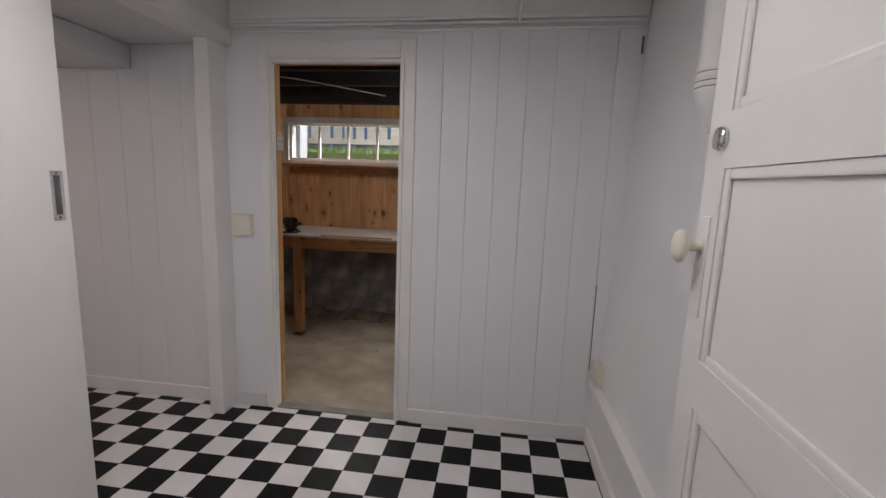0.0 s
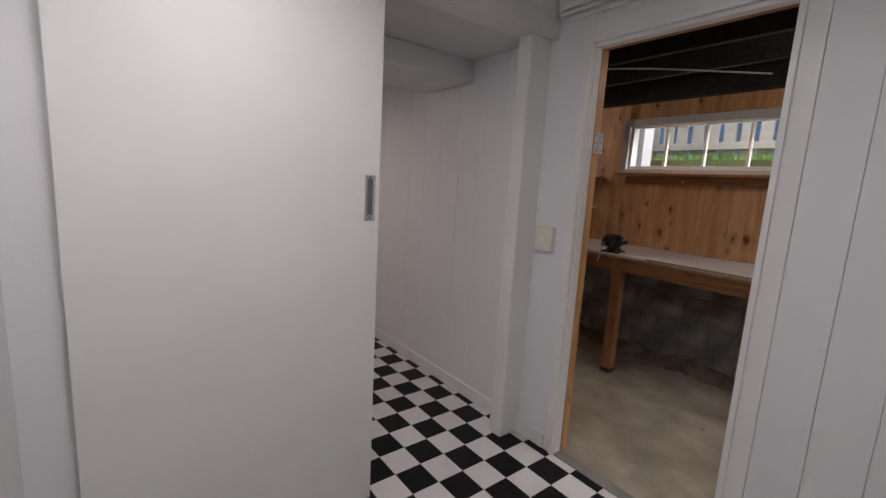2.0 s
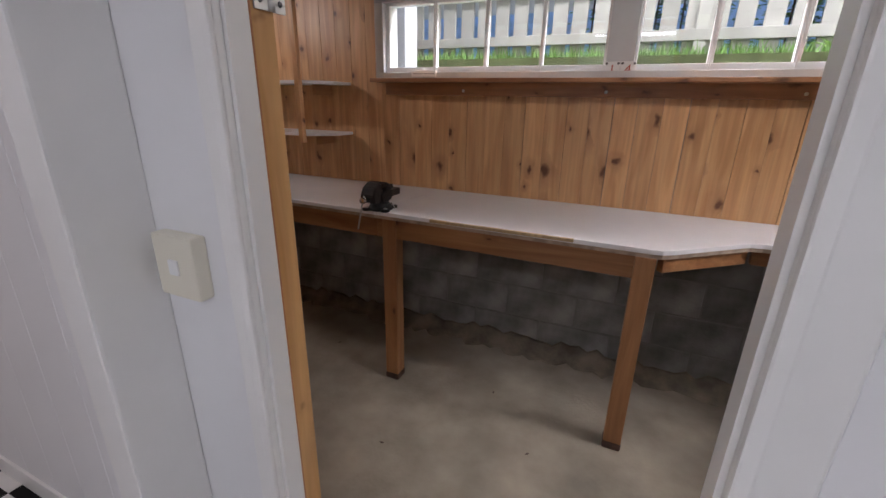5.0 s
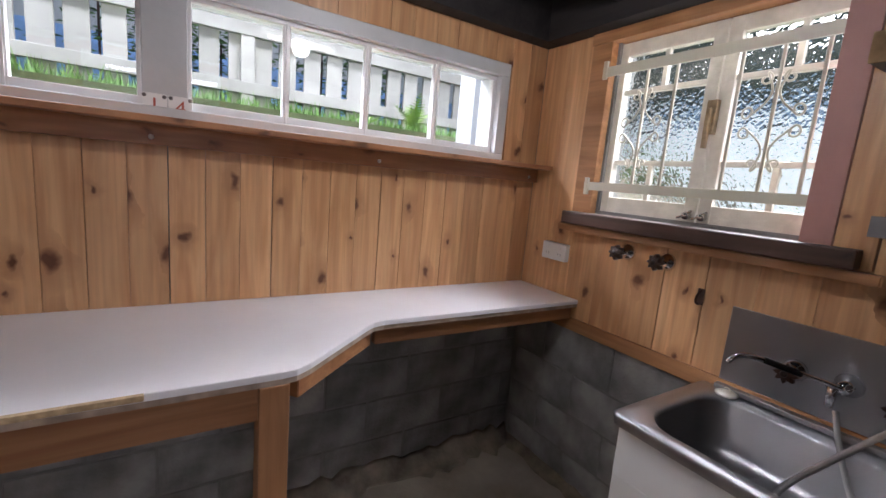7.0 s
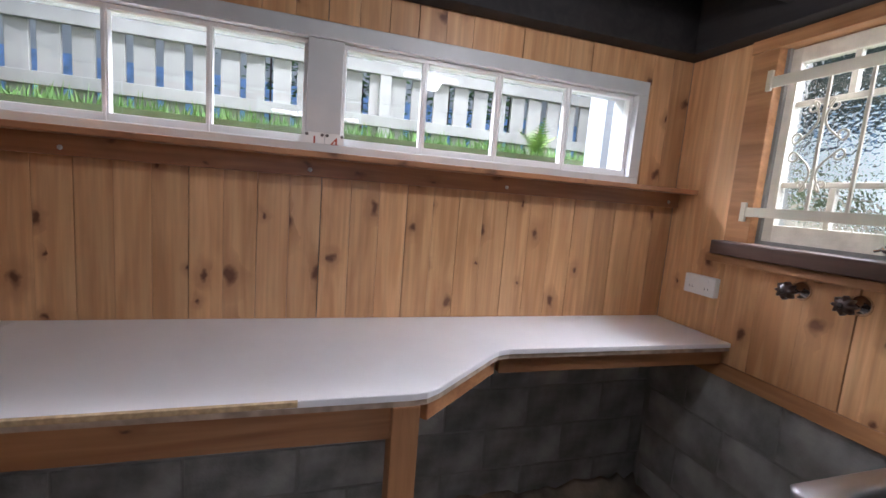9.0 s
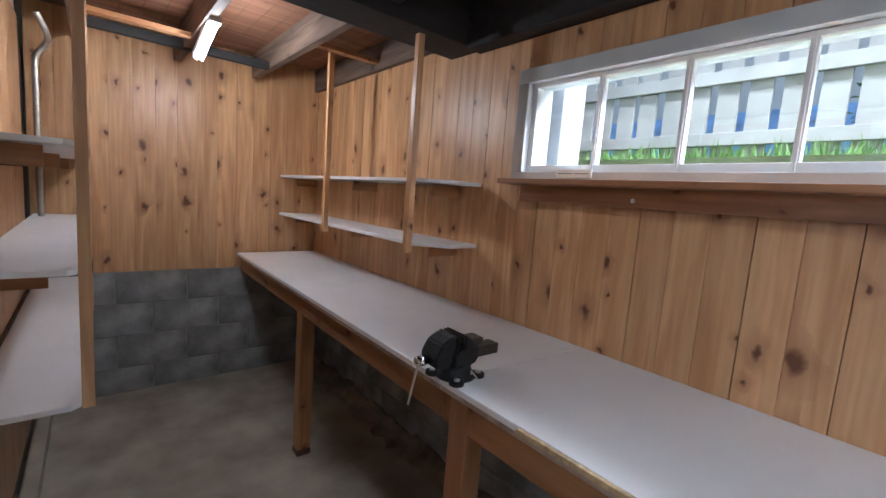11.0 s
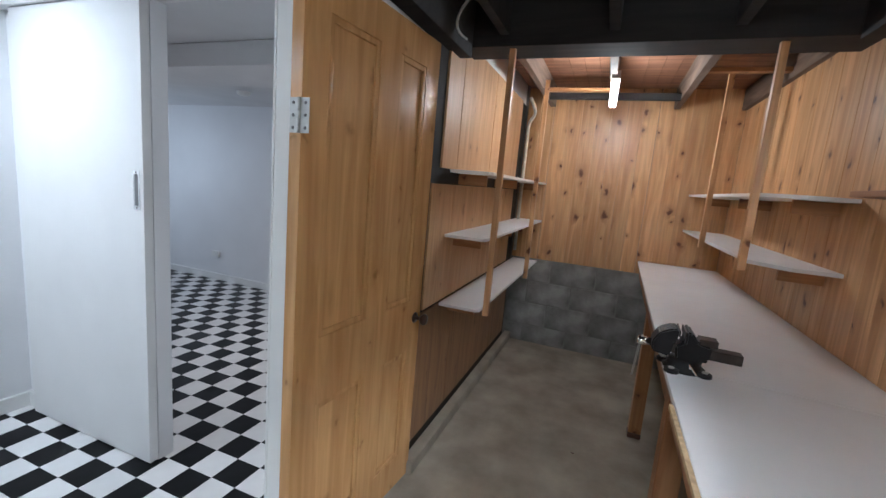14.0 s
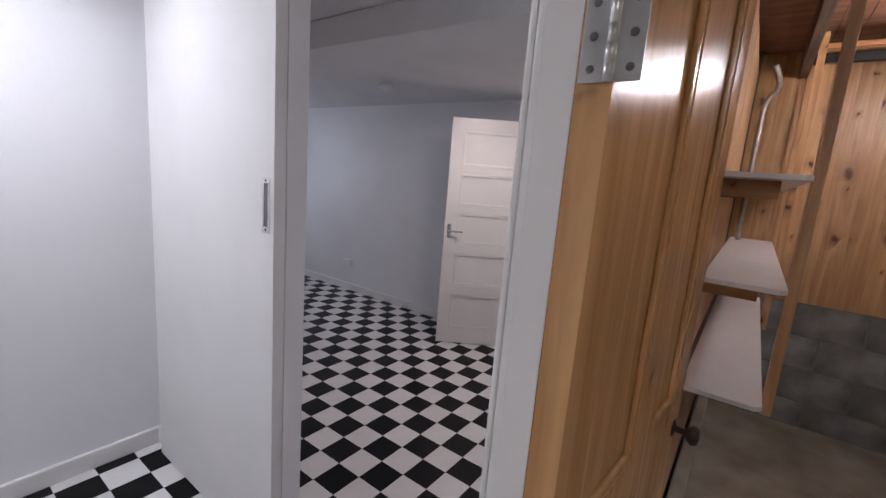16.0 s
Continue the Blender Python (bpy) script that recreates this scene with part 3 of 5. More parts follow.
tube_path("lever_handle", [(0.75, 0.040, 0.985), (0.75, 0.075, 0.985), (0.64, 0.080, 0.985)], 0.008, CHROME, wd, label="chrome lever handle")
smoke = thing("smoke_alarm", "round white smoke alarm on the low ceiling", "smoke alarm", (-1.95, -2.2, 2.08))
lathe("alarm_body", [(0.001, -0.038), (0.030, -0.036), (0.050, -0.026), (0.056, -0.010), (0.056, 0.0), (0.001, 0.0)], PLASTIC, smoke, steps=24)
rail_w = structure(box("rail", -2.84, -2.79, -1.1, -0.0, 0.37, 0.40, GLOSS, bevel=0.004), "white ledge on the far wall")
s2 = thing("wall_socket", "small white socket low on the far wall beside the ledge", "socket", (-2.62, 0, 0.33))
box("socket_body", -0.055, 0.055, -0.03, 0.0, -0.04, 0.045, PLASTIC, s2, bevel=0.005)
s3 = thing("wall_socket", "small white socket low on the grey far wall", "socket", (-2.84, -3.55, 0.33))
box("socket_body", 0.0, 0.03, -0.055, 0.055, -0.035, 0.035, PLASTIC, s3, bevel=0.004)

# ---- workshop ----
# old door leaf folded back beside the opening
leaf_turn = 175.0
old = panel_door("workshop_door", 0.785, 2.03, 0.042, [(0.105, 0.36, 0.915, 1.905), (0.487, 0.68, 0.915, 1.905), (0.105, 0.36, 0.16, 0.68), (0.487, 0.68, 0.16, 0.68)], DOORWOOD,
                 "honey-varnished four-panel timber door folded back against the shelves", "door", (0.018, 0.088, 0), leaf_turn)
for yy, rx in ((0.0, 90), (0.042, -90)):
    lathe("door_knob", [(0.001, 0), (0.024, 0), (0.024, 0.004), (0.009, 0.008), (0.008, 0.028), (0.020, 0.036), (0.027, 0.048), (0.022, 0.060), (0.001, 0.064)], BRONZE, old, pose(0.738, yy, 0.825, rx, 0, 0), label="dark bronze knob")
hg = thing("door_hinge", "large galvanised butt hinge joining door and jamb", "hinge", (0.0195, 0.0825, 1.551))
boxes("hinge_leaf", [(-0.003, 0.000, -0.033, -0.004, 0, 0.096), (-0.003, 0.000, 0.004, 0.033, 0, 0.096)], GALV, hg, bevel=0.0005)
lathe("knuckle", [(0.001, 0), (0.0055, 0), (0.0055, 0.018), (0.0048, 0.0185), (0.0055, 0.019), (0.0055, 0.038), (0.0048, 0.0385), (0.0055, 0.039), (0.0055, 0.058), (0.0048, 0.0585), (0.0055, 0.059), (0.0055, 0.096), (0.001, 0.097)], GALV, hg, pose(0.002, 0, 0))
for y in (-0.021, 0.021):
    for z in (0.014, 0.048, 0.082):
        lathe("screw", [(0.001, 0), (0.005, 0), (0.004, 0.002), (0.001, 0.002)], INK, hg, pose(0, y, z, 0, 90, 0), steps=8)

# long bench along the outer wall
BZ = 0.926
bench = thing("workbench", "long timber workbench with worn white laminate top and cut-back end", "workbench", (0, 0, 0))
front = 1.14
top1 = [(-2.965, 1.205), (-0.50, 1.150), (-0.445, 1.79), (-2.965, 1.79)]
top2 = [(-0.496, 1.150), (0.695, 1.138), (0.735, 1.143), (0.775, 1.168), (1.02, 1.378), (1.05, 1.400), (1.095, 1.411), (2.07, 1.392), (2.07, 1.79), (-0.441, 1.79)]
for o in (top1, top2):
    prism("benchtop", o, BZ - 0.018, BZ, LAMINATE, bench, bevel=0.0015, label="white laminate board")
    shr = [(x, y + 0.004 if y < 1.5 else y) for x, y in o]
    prism("substrate", shr, BZ - 0.034, BZ - 0.0185, EDGE, bench, label="raw chipboard edge")


def rail_between(name, a, b, z0, z1, t, material, parent, label=""):
    d = Vector((b[0] - a[0], b[1] - a[1], 0))
    n = Vector((-d.y, d.x, 0)).normalized() * t
    return prism(name, [a, b, (b[0] + n.x, b[1] + n.y), (a[0] + n.x, a[1] + n.y)], z0, z1, material, parent, bevel=0.002, label=label)


rail_between("bench_rail", (-2.965, 1.229), (-0.50, 1.174), BZ - 0.13, BZ - 0.035, 0.035, LEGWOOD_X, bench)
rail_between("bench_rail", (-0.498, 1.174), (0.72, 1.160), BZ - 0.13, BZ - 0.035, 0.035, LEGWOOD_X, bench)
rail_between("bench_rail", (0.745, 1.172), (1.055, 1.436), BZ - 0.095, BZ - 0.035, 0.03, LEGWOOD_X, bench)
rail_between("bench_rail", (1.070, 1.434), (2.06, 1.416), BZ - 0.095, BZ - 0.035, 0.03, LEGWOOD_X, bench)
box("bench_rail", -2.965, 2.06, 1.745, 1.785, BZ - 0.12, BZ - 0.035, LEGWOOD_X, bench)
box("benchtop_lip", -0.2, 0.42, 1.131, 1.143, BZ - 0.012, BZ + 0.002, CHIP, bench, label="torn edging strip")
for x, y in ((-1.770, 1.208), (-0.472, 1.165), (0.640, 1.140)):
    leg = box("leg", x + 0.006, x + 0.078, y, y + 0.072, 0.035, BZ - 0.035, LEGWOOD, bench, bevel=0.004)
    # lowest part of each leg in a darker wood
    box("foot", x + 0.003, x + 0.081, y - 0.003, y + 0.075, 0.0, 0.035, SILLWOOD, leg, bevel=0.010, label="darker rounded foot of the leg")

# ledge under the window, shelves
ledge = thing("window_shelf", "narrow orange pine shelf along the wall under the window", "shelf", (0, 0, 0))
box("shelf_board", -0.83, 2.07, 1.655, 1.762, 1.518, 1.538, PINE_X, ledge, bevel=0.003)
box("shelf_cleat", -0.78, 2.06, 1.745, 1.788, 1.455, 1.522, PINE_X, ledge, bevel=0.002)
for x in (-0.3, 0.42, 1.18, 2.0):
    lathe("screw_cap", [(0.001, 0), (0.008, 0), (0.006, 0.004), (0.001, 0.005)], PLASTIC, ledge, pose(x, 1.744, 1.478, 90, 0, 0), steps=10)


def hanging_shelves(name, label, x0, x1, yw, yf, levels, posts, top):
    s = thing(name, label, "shelf", (0, 0, 0))
    lo, hi = min(yw, yf), max(yw, yf)
    cut = 0.12
    e = 1 if yf > yw else -1
    for z in levels:
        prism("shelf_board", [(x0, yw), (x1, yw), (x1, yf - e * cut), (x1 - cut, yf), (x0, yf)] if e < 0 else [(x0, yw), (x1, yw), (x1, yf - 0.02), (x1 - 0.02, yf), (x0, yf)], z - 0.016, z, LAMINATE, s, bevel=0.001, label="white laminate shelf")
        for x in (x0 + 0.02, (x0 + x1) / 2, x1 - 0.16):
            prism("bracket", [(x, yw), (x + 0.018, yw), (x + 0.018, yw + e * 0.16), (x, yw + e * 0.16)], z - 0.075, z - 0.017, PINE_Y, s)
    for x in posts:
        ya, yb = (yf, yf + 0.03) if e > 0 else (yf - 0.03, yf)
        box("post", x - 0.015, x + 0.015, ya, yb, levels[0] - 0.05, top, PINE, s, bevel=0.002)
    return s


hanging_shelves("hanging_shelves", "two white shelves hung from pine posts above the bench", -2.965, -1.05, 1.785, 1.50, (1.233, 1.521), (-2.082, -1.19), 2.26)
hanging_shelves("wall_shelves", "three white laminate shelves with pine posts along the inner wall", -2.965, -1.085, 0.125, 0.352, (0.802, 1.180, 1.520), (-2.33, -1.18), 2.26)
# near-black sheet, visible in the gaps between the pine linings
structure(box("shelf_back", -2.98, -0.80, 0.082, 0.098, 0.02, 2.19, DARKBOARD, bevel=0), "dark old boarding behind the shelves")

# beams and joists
# the beam and all timber east of it share a near-black tone
structure(boxes("main_beam", [(-1.34, -1.13, 0.082, 1.90, 2.128, 2.35)], DARKWOOD, bevel=0.004), "rough near-black timber beam")
for y in (0.33, 0.83, 1.31, 1.78):
    structure(box("joist", -2.98, -1.34, y - 0.022, y + 0.022, 2.19, 2.35, DARKWOOD_X, bevel=0.003), "old whitened floor joist")
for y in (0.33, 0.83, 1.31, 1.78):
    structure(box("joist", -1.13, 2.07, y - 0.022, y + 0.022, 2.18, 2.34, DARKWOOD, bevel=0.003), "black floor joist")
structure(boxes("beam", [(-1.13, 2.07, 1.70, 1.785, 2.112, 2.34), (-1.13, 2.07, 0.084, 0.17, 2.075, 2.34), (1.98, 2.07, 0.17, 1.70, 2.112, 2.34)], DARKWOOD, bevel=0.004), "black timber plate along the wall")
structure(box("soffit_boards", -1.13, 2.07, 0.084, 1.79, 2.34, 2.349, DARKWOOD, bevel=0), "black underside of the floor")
structure(box("noggin", -2.62, -2.58, 0.352, 1.288, 2.18, 2.23, DARKWOOD, bevel=0.003), "dark cross batten")
structure(box("cross_batten", -2.05, -2.00, 1.33, 1.76, 2.225, 2.25, PINE_Y, bevel=0.002), "pine batten holding the shelf posts")
structure(box("cross_batten", -2.38, -2.33, 0.35, 0.81, 2.185, 2.21, PINE_Y, bevel=0.002), "pine batten holding the shelf posts")
structure(tube_path("cable", [(-0.9, 0.22, 2.09), (-0.6, 0.23, 2.045), (-0.2, 0.6, 2.08), (0.1, 1.0, 2.09), (0.3, 1.3, 2.10)], 0.005, OLDCABLE), "white cable clipped under the beam")

crack = tagged(box("wall_crack", 1.824, 1.828, -0.0125, -0.0112, 0.42, 0.89, INK, bevel=0), "dark open joint in the painted boards", "crack", "", "structure")
vent = thing("wall_bracket", "small dark metal bracket screwed to the painted wall", "bracket", (1.935, -0.016, 2.085))
box("bracket_plate", -0.004, 0.0, -0.012, 0.012, -0.04, 0.04, SILLWOOD, vent, bevel=0.001)
for k, (x, y) in enumerate(((-0.25, 0.75), (0.35, 0.95), (-1.35, 0.9), (1.2, 1.0), (0.8, 0.6), (-0.9, 1.35), (0.1, 1.3))):
    d = thing("leaf_litter", "small dry brown leaf scrap on the concrete floor", "leaf", (x, y, 0.001), k * 47, "leaf scraps")
    prism("leaf_blade", [(0, 0), (0.012, 0.005), (0.022, 0.0), (0.011, -0.006)], 0, 0.0015, SILLWOOD, d)

# fluorescent battens
def fluoro(label, m, cord):
    lt = thing("fluorescent_light", label, "light", group="workshop lamps")
    lt.matrix_world = m
    box("batten_body", -0.025, 0.025, 0.010, 0.045, -0.20, 0.20, PLASTIC, lt, bevel=0.004)
    for x in (-0.012, 0.012):
        lathe("tube", [(0.001, 0), (0.0075, 0.002), (0.0075, 0.34), (0.001, 0.342)], TUBE, lt, pose(x, -0.004, -0.17))
    tube_path("light_cord", cord, 0.004, PLASTIC, lt)
    box("lamp_holder", -0.026, 0.026, -0.014, 0.010, -0.205, -0.17, PLASTIC, lt, bevel=0.003)


fluoro("lit bare fluorescent tube hung from a joist", look((-2.12, 0.84, 2.125), (-1.12, 0.86, 2.425)), [(0, 0.045, -0.18), (0, 0.10, -0.19), (0, 0.24, -0.25)])
fluoro("lit bare fluorescent tube fixed under a black joist", look((1.10, 0.83, 2.135), (2.10, 0.83, 2.136)), [(0, 0.045, -0.18), (0, 0.06, -0.25)])

# drain pipe in the corner
pipe = thing("waste_pipe", "pale grey plastic pipe with a bend in the shelf corner", "pipe", (-2.78, 0.17, 0))
tube_path("pipe_run", [(0, 0, 0.9), (0, 0, 1.4), (0, 0, 1.9), (0, 0.0, 2.02), (0.02, 0.05, 2.08), (0.10, 0.06, 2.12), (0.14, 0.02, 2.2)], 0.014, GALV, pipe)

# vice
vice = thing("bench_vice", "black cast iron bench vice bolted at the bench edge", "vice", (-0.500, 1.205, BZ), 88)


def shaped(name, side, y0, y1, material, parent, bevel=0.005, label=""):
    """A casting drawn from the side, as (x, z) round its outline, and given its width along y."""
    bm = bmesh.new()
    a = [bm.verts.new((x, y0, z)) for x, z in side]
    b = [bm.verts.new((x, y1, z)) for x, z in side]
    bm.faces.new(a)
    bm.faces.new(b[::-1])
    for i in range(len(side)):
        j = (i + 1) % len(side)
        bm.faces.new((a[j], a[i], b[i], b[j]))
    bmesh.ops.recalc_face_normals(bm, faces=bm.faces)
    bmesh.ops.bevel(bm, geom=list(bm.edges), offset=bevel, segments=2, affect="EDGES", clamp_overlap=True)
    return link(name, bm, material, parent, label)


lathe("swivel_base", [(0.001, 0), (0.060, 0), (0.062, 0.008), (0.052, 0.012), (0.050, 0.020), (0.046, 0.024), (0.046, 0.034), (0.001, 0.036)], IRON, vice, steps=28)
for a in (-35, 55, 145, 235):
    c, s = math.cos(radians(a)), math.sin(radians(a))
    lug = lathe("base_lug", [(0.001, 0), (0.022, 0), (0.022, 0.010), (0.018, 0.012), (0.001, 0.012)], IRON, vice, pose(0.066 * c, 0.066 * s, 0))
    lathe("bolt_head", [(0.001, 0.012), (0.009, 0.012), (0.009, 0.016), (0.001, 0.017)], GALV, lug, pose(0.068 * c, 0.068 * s, 0), steps=6)
shaped("vice_body", [(-0.030, 0.034), (0.050, 0.034), (0.062, 0.050), (0.066, 0.092), (0.030, 0.100), (0.004, 0.122), (-0.012, 0.124), (-0.014, 0.092), (-0.036, 0.078)], -0.033, 0.033, IRON, vice, 0.007)
shaped("fixed_jaw", [(-0.012, 0.090), (0.012, 0.086), (0.030, 0.098), (0.004, 0.132), (-0.012, 0.134)], -0.050, 0.050, IRON, vice, 0.005)
box("jaw_plate", -0.016, -0.012, -0.048, 0.048, 0.112, 0.132, DULLSTEEL, vice, bevel=0.001)
box("anvil", 0.028, 0.080, -0.026, 0.026, 0.090, 0.112, DULLSTEEL, vice, bevel=0.004, label="worn bare steel anvil")
shaped("moving_jaw", [(-0.100, 0.048), (-0.048, 0.040), (-0.040, 0.088), (-0.032, 0.094), (-0.032, 0.132), (-0.048, 0.134), (-0.084, 0.116), (-0.104, 0.080)], -0.038, 0.038, IRON, vice, 0.006)
box("jaw_plate", -0.032, -0.028, -0.046, 0.046, 0.112, 0.132, DULLSTEEL, vice, bevel=0.001)
box("slide_bar", -0.060, 0.150, -0.022, 0.022, 0.050, 0.082, DULLSTEEL, vice, bevel=0.003, label="square steel slide bar")
lathe("screw_head", [(0.001, 0), (0.013, 0), (0.013, 0.016), (0.015, 0.018), (0.015, 0.040), (0.012, 0.044), (0.001, 0.045)], CHROME, vice, pose(-0.100, 0, 0.066, 0, -90, 0))
tube_path("handle_bar", [(-0.130, -0.004, 0.085), (-0.134, 0.000, 0.066), (-0.142, 0.028, -0.070)], 0.0035, GALV, vice, smooth_curve=False, label="steel tommy bar")
tube_path("lock_screw", [(0.012, -0.040, 0.028), (0.012, -0.060, 0.026)], 0.005, CHROME, vice, smooth_curve=False)
tube_path("lock_bar", [(0.006, -0.060, 0.036), (0.030, -0.066, 0.008)], 0.0025, CHROME, vice, smooth_curve=False)

# long strip window in the outer wall
wx0, wx1, wz0, wz1 = -0.857, 1.830, 1.542, 1.988
panes = [(-0.778, -0.507), (-0.487, -0.214), (-0.194, 0.079), (0.098, 0.385), (0.532, 0.813), (0.837, 1.120), (1.145, 1.438), (1.465, 1.758)]
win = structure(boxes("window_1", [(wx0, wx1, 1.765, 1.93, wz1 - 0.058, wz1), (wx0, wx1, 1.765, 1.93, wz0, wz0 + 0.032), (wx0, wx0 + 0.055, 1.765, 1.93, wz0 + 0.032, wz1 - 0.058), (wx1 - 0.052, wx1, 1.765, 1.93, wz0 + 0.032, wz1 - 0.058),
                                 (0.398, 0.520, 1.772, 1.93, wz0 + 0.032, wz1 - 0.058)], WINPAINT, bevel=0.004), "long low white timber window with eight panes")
for a, b in panes:
    p = box("pane", a - 0.004, b + 0.004, 1.816, 1.820, 1.598, 1.918, GLASS, win, bevel=0)
    p.visible_shadow = False
for (_, a), (b, _) in zip(panes, panes[1:]):
    if b - a < 0.05:
        box("window_bar", a, b, 1.800, 1.832, 1.575, 1.929, GLOSS, win, bevel=0.003)
        box("bar_bead", (a + b) / 2 - 0.004, (a + b) / 2 + 0.004, 1.795, 1.802, 1.575, 1.929, GLOSS, win, bevel=0.002)
for a, b in ((wx0 + 0.055, 0.398), (0.520, wx1 - 0.052)):
    for z0, z1 in ((1.574, 1.602), (1.914, 1.930)):
        box("window_sash", a, b, 1.797, 1.834, z0, z1, GLOSS, win, bevel=0.003)
    box("window_sash", a, a + 0.024 if a < 0 else 0.532, 1.797, 1.834, 1.602, 1.914, GLOSS, win, bevel=0.003)
    box("window_sash", 0.385 if b < 1 else b - 0.020, b, 1.797, 1.834, 1.602, 1.914, GLOSS, win, bevel=0.003)
vent = boxes("drain_vent", [(-0.62, -0.47, 1.757, 1.764, 1.550, 1.582)], PLASTIC, win, bevel=0.002, label="small slotted vent plate")
boxes("vent_slot", [(-0.61, -0.55, 1.7565, 1.757, 1.564, 1.567), (-0.54, -0.48, 1.7565, 1.757, 1.564, 1.567)], INK, vent)

num = thing("number_sign", "white tile strip with the red number 14 and grey corner flowers", "sign", (0.465, 1.773, 1.572))
for i, ch in enumerate("14"):
    t = box("number_tile", -0.068 + i * 0.069, -0.002 + i * 0.069, -0.005, 0, -0.030, 0.040, PLASTIC, num, bevel=0.001)
    cu = bpy.data.curves.new("digit", "FONT")
    cu.body, cu.size, cu.align_x, cu.extrude = ch, 0.062, "CENTER", 0.0006
    tmp = bpy.data.objects.new("digit", cu)
    scene.collection.objects.link(tmp)
    me = bpy.data.meshes.new_from_object(tmp)
    bpy.data.objects.remove(tmp)
    me.materials.clear()
    me.materials.append(REDPAINT)
    d = new("digit", me)
    d.parent = t
    d.matrix_basis = pose(-0.035 + i * 0.069, -0.0062, -0.016, 90, 0, 0)
    for cx in (-0.061 + i * 0.069, -0.009 + i * 0.069):
        for cz in (-0.022, 0.032):
            lathe("flower", [(0.001, 0), (0.006, 0), (0.006, 0.0006), (0.001, 0.0008)], INK, t, pose(cx, -0.005, cz, 90, 0, 0), steps=8)

# casement window with bars in the side wall
ya, yb, za, zb = 0.520, 1.392, 1.336, 2.066
cas = structure(boxes("window_2", [(2.06, 2.20, yb, yb + 0.10, za - 0.03, zb), (2.065, 2.20, ya - 0.012, ya, za, zb), (2.055, 2.20, 0.44, yb + 0.105, zb, zb + 0.09)], PINE_Y, bevel=0.003), "old two-leaf casement window in a pine surround")
structure(box("window_board", 2.040, 2.062, 0.540, 0.616, za - 0.02, zb + 0.0, PINK, bevel=0.002), "pink painted board beside the window")
structure(box("window_sill", 1.99, 2.15, 0.472, 1.490, za - 0.055, za, SILLWOOD, bevel=0.006), "dark worn window sill with old nail holes")
structure(prism("sill_moulding", [(2.02, 0.42), (2.055, 0.40), (2.074, 0.40), (2.074, 1.550), (2.02, 1.530)], za - 0.090, za - 0.060, PINE_Y, bevel=0.004), "pine moulding under the sill")
structure(box("window_stile", 2.045, 2.074, 0.448, 0.538, za - 0.055, 2.14, PINE, bevel=0.003), "wide pine architrave")
for y0, y1 in ((0.960, 1.390), (0.522, 0.954)):
    s = thing("casement", "old cream painted window leaf with flaking paint and textured glass", "window", (2.115, y0, za + 0.003), group="casement leaves")
    w, h = y1 - y0, zb - za - 0.006
    boxes("sash", [(0, 0.035, 0, 0.045, 0, h), (0, 0.035, w - 0.045, w, 0, h), (0, 0.035, 0.045, w - 0.045, 0, 0.075), (0, 0.035, 0.045, w - 0.045, h - 0.055, h)], OLDPAINT, s, bevel=0.003)
    for z in (0.226, 0.521):
        box("glazing_bar", 0.004, 0.031, 0.045, w - 0.045, z - 0.010, z + 0.010, OLDPAINT, s, bevel=0.003)
    for z0, z1 in ((0.075, 0.216), (0.531, h - 0.055)):
        box("glazing_bar", 0.006, 0.029, w / 2 - 0.010, w / 2 + 0.010, z0, z1, OLDPAINT, s, bevel=0.003)
    for z0, z1 in ((0.075, 0.216), (0.236, 0.511), (0.531, h - 0.055)):
        for q0, q1 in ((0.045, w / 2 - 0.010), (w / 2 + 0.010, w - 0.045)) if z0 != 0.236 else ((0.045, w - 0.045),):
            p = box("pane", 0.016, 0.020, q0, q1, z0, z1, OBSCURE, s, bevel=0)
            p.visible_shadow = False
catch = thing("window_catch", "aged brass casement fastener", "window catch", (2.095, 0.957, 1.726))
box("catch_plate", -0.005, 0.018, -0.018, 0.018, -0.06, 0.06, BRASS, catch, bevel=0.003)
box("catch_lever", -0.022, -0.005, -0.008, 0.008, -0.11, 0.03, BRASS, catch, bevel=0.004)
for y in (0.984, 0.928):
    st = thing("window_stay", "small tarnished chrome stay knob on the lower rail", "window catch", (2.112, y, 1.372), group="window stays")
    lathe("stay_knob", [(0.001, 0), (0.014, 0), (0.010, 0.010), (0.016, 0.020), (0.012, 0.030), (0.001, 0.032)], CHROME, st, pose(0, 0, 0, 0, -90, 0), steps=12)
    tube_path("stay_arm", [(-0.02, -0.02, 0.02), (-0.03, 0, 0.0), (-0.02, 0.03, -0.01)], 0.005, CHROME, st)
grille = thing("window_grille", "cream painted security bars with scroll ironwork over the casements", "window grille", (2.06, 0, 0))
box("flat_bar", -0.008, 0, 0.575, 1.401, 1.921, 1.961, BARPAINT, grille, bevel=0.001)
box("flat_bar", -0.008, 0, 0.575, 1.420, 1.438, 1.474, BARPAINT, grille, bevel=0.001)
for y, z in ((1.399, 1.911), (1.417, 1.418)):
    box("bar_lug", -0.012, 0.0, y - 0.004, y + 0.016, z, z + 0.075, BARPAINT, grille, bevel=0.002)
for y in (1.312, 1.204, 1.086, 0.868, 0.755, 0.646):
    box("upright_bar", -0.004, 0.004, y - 0.005, y + 0.005, 1.456, 1.94, BARPAINT, grille, bevel=0.001)


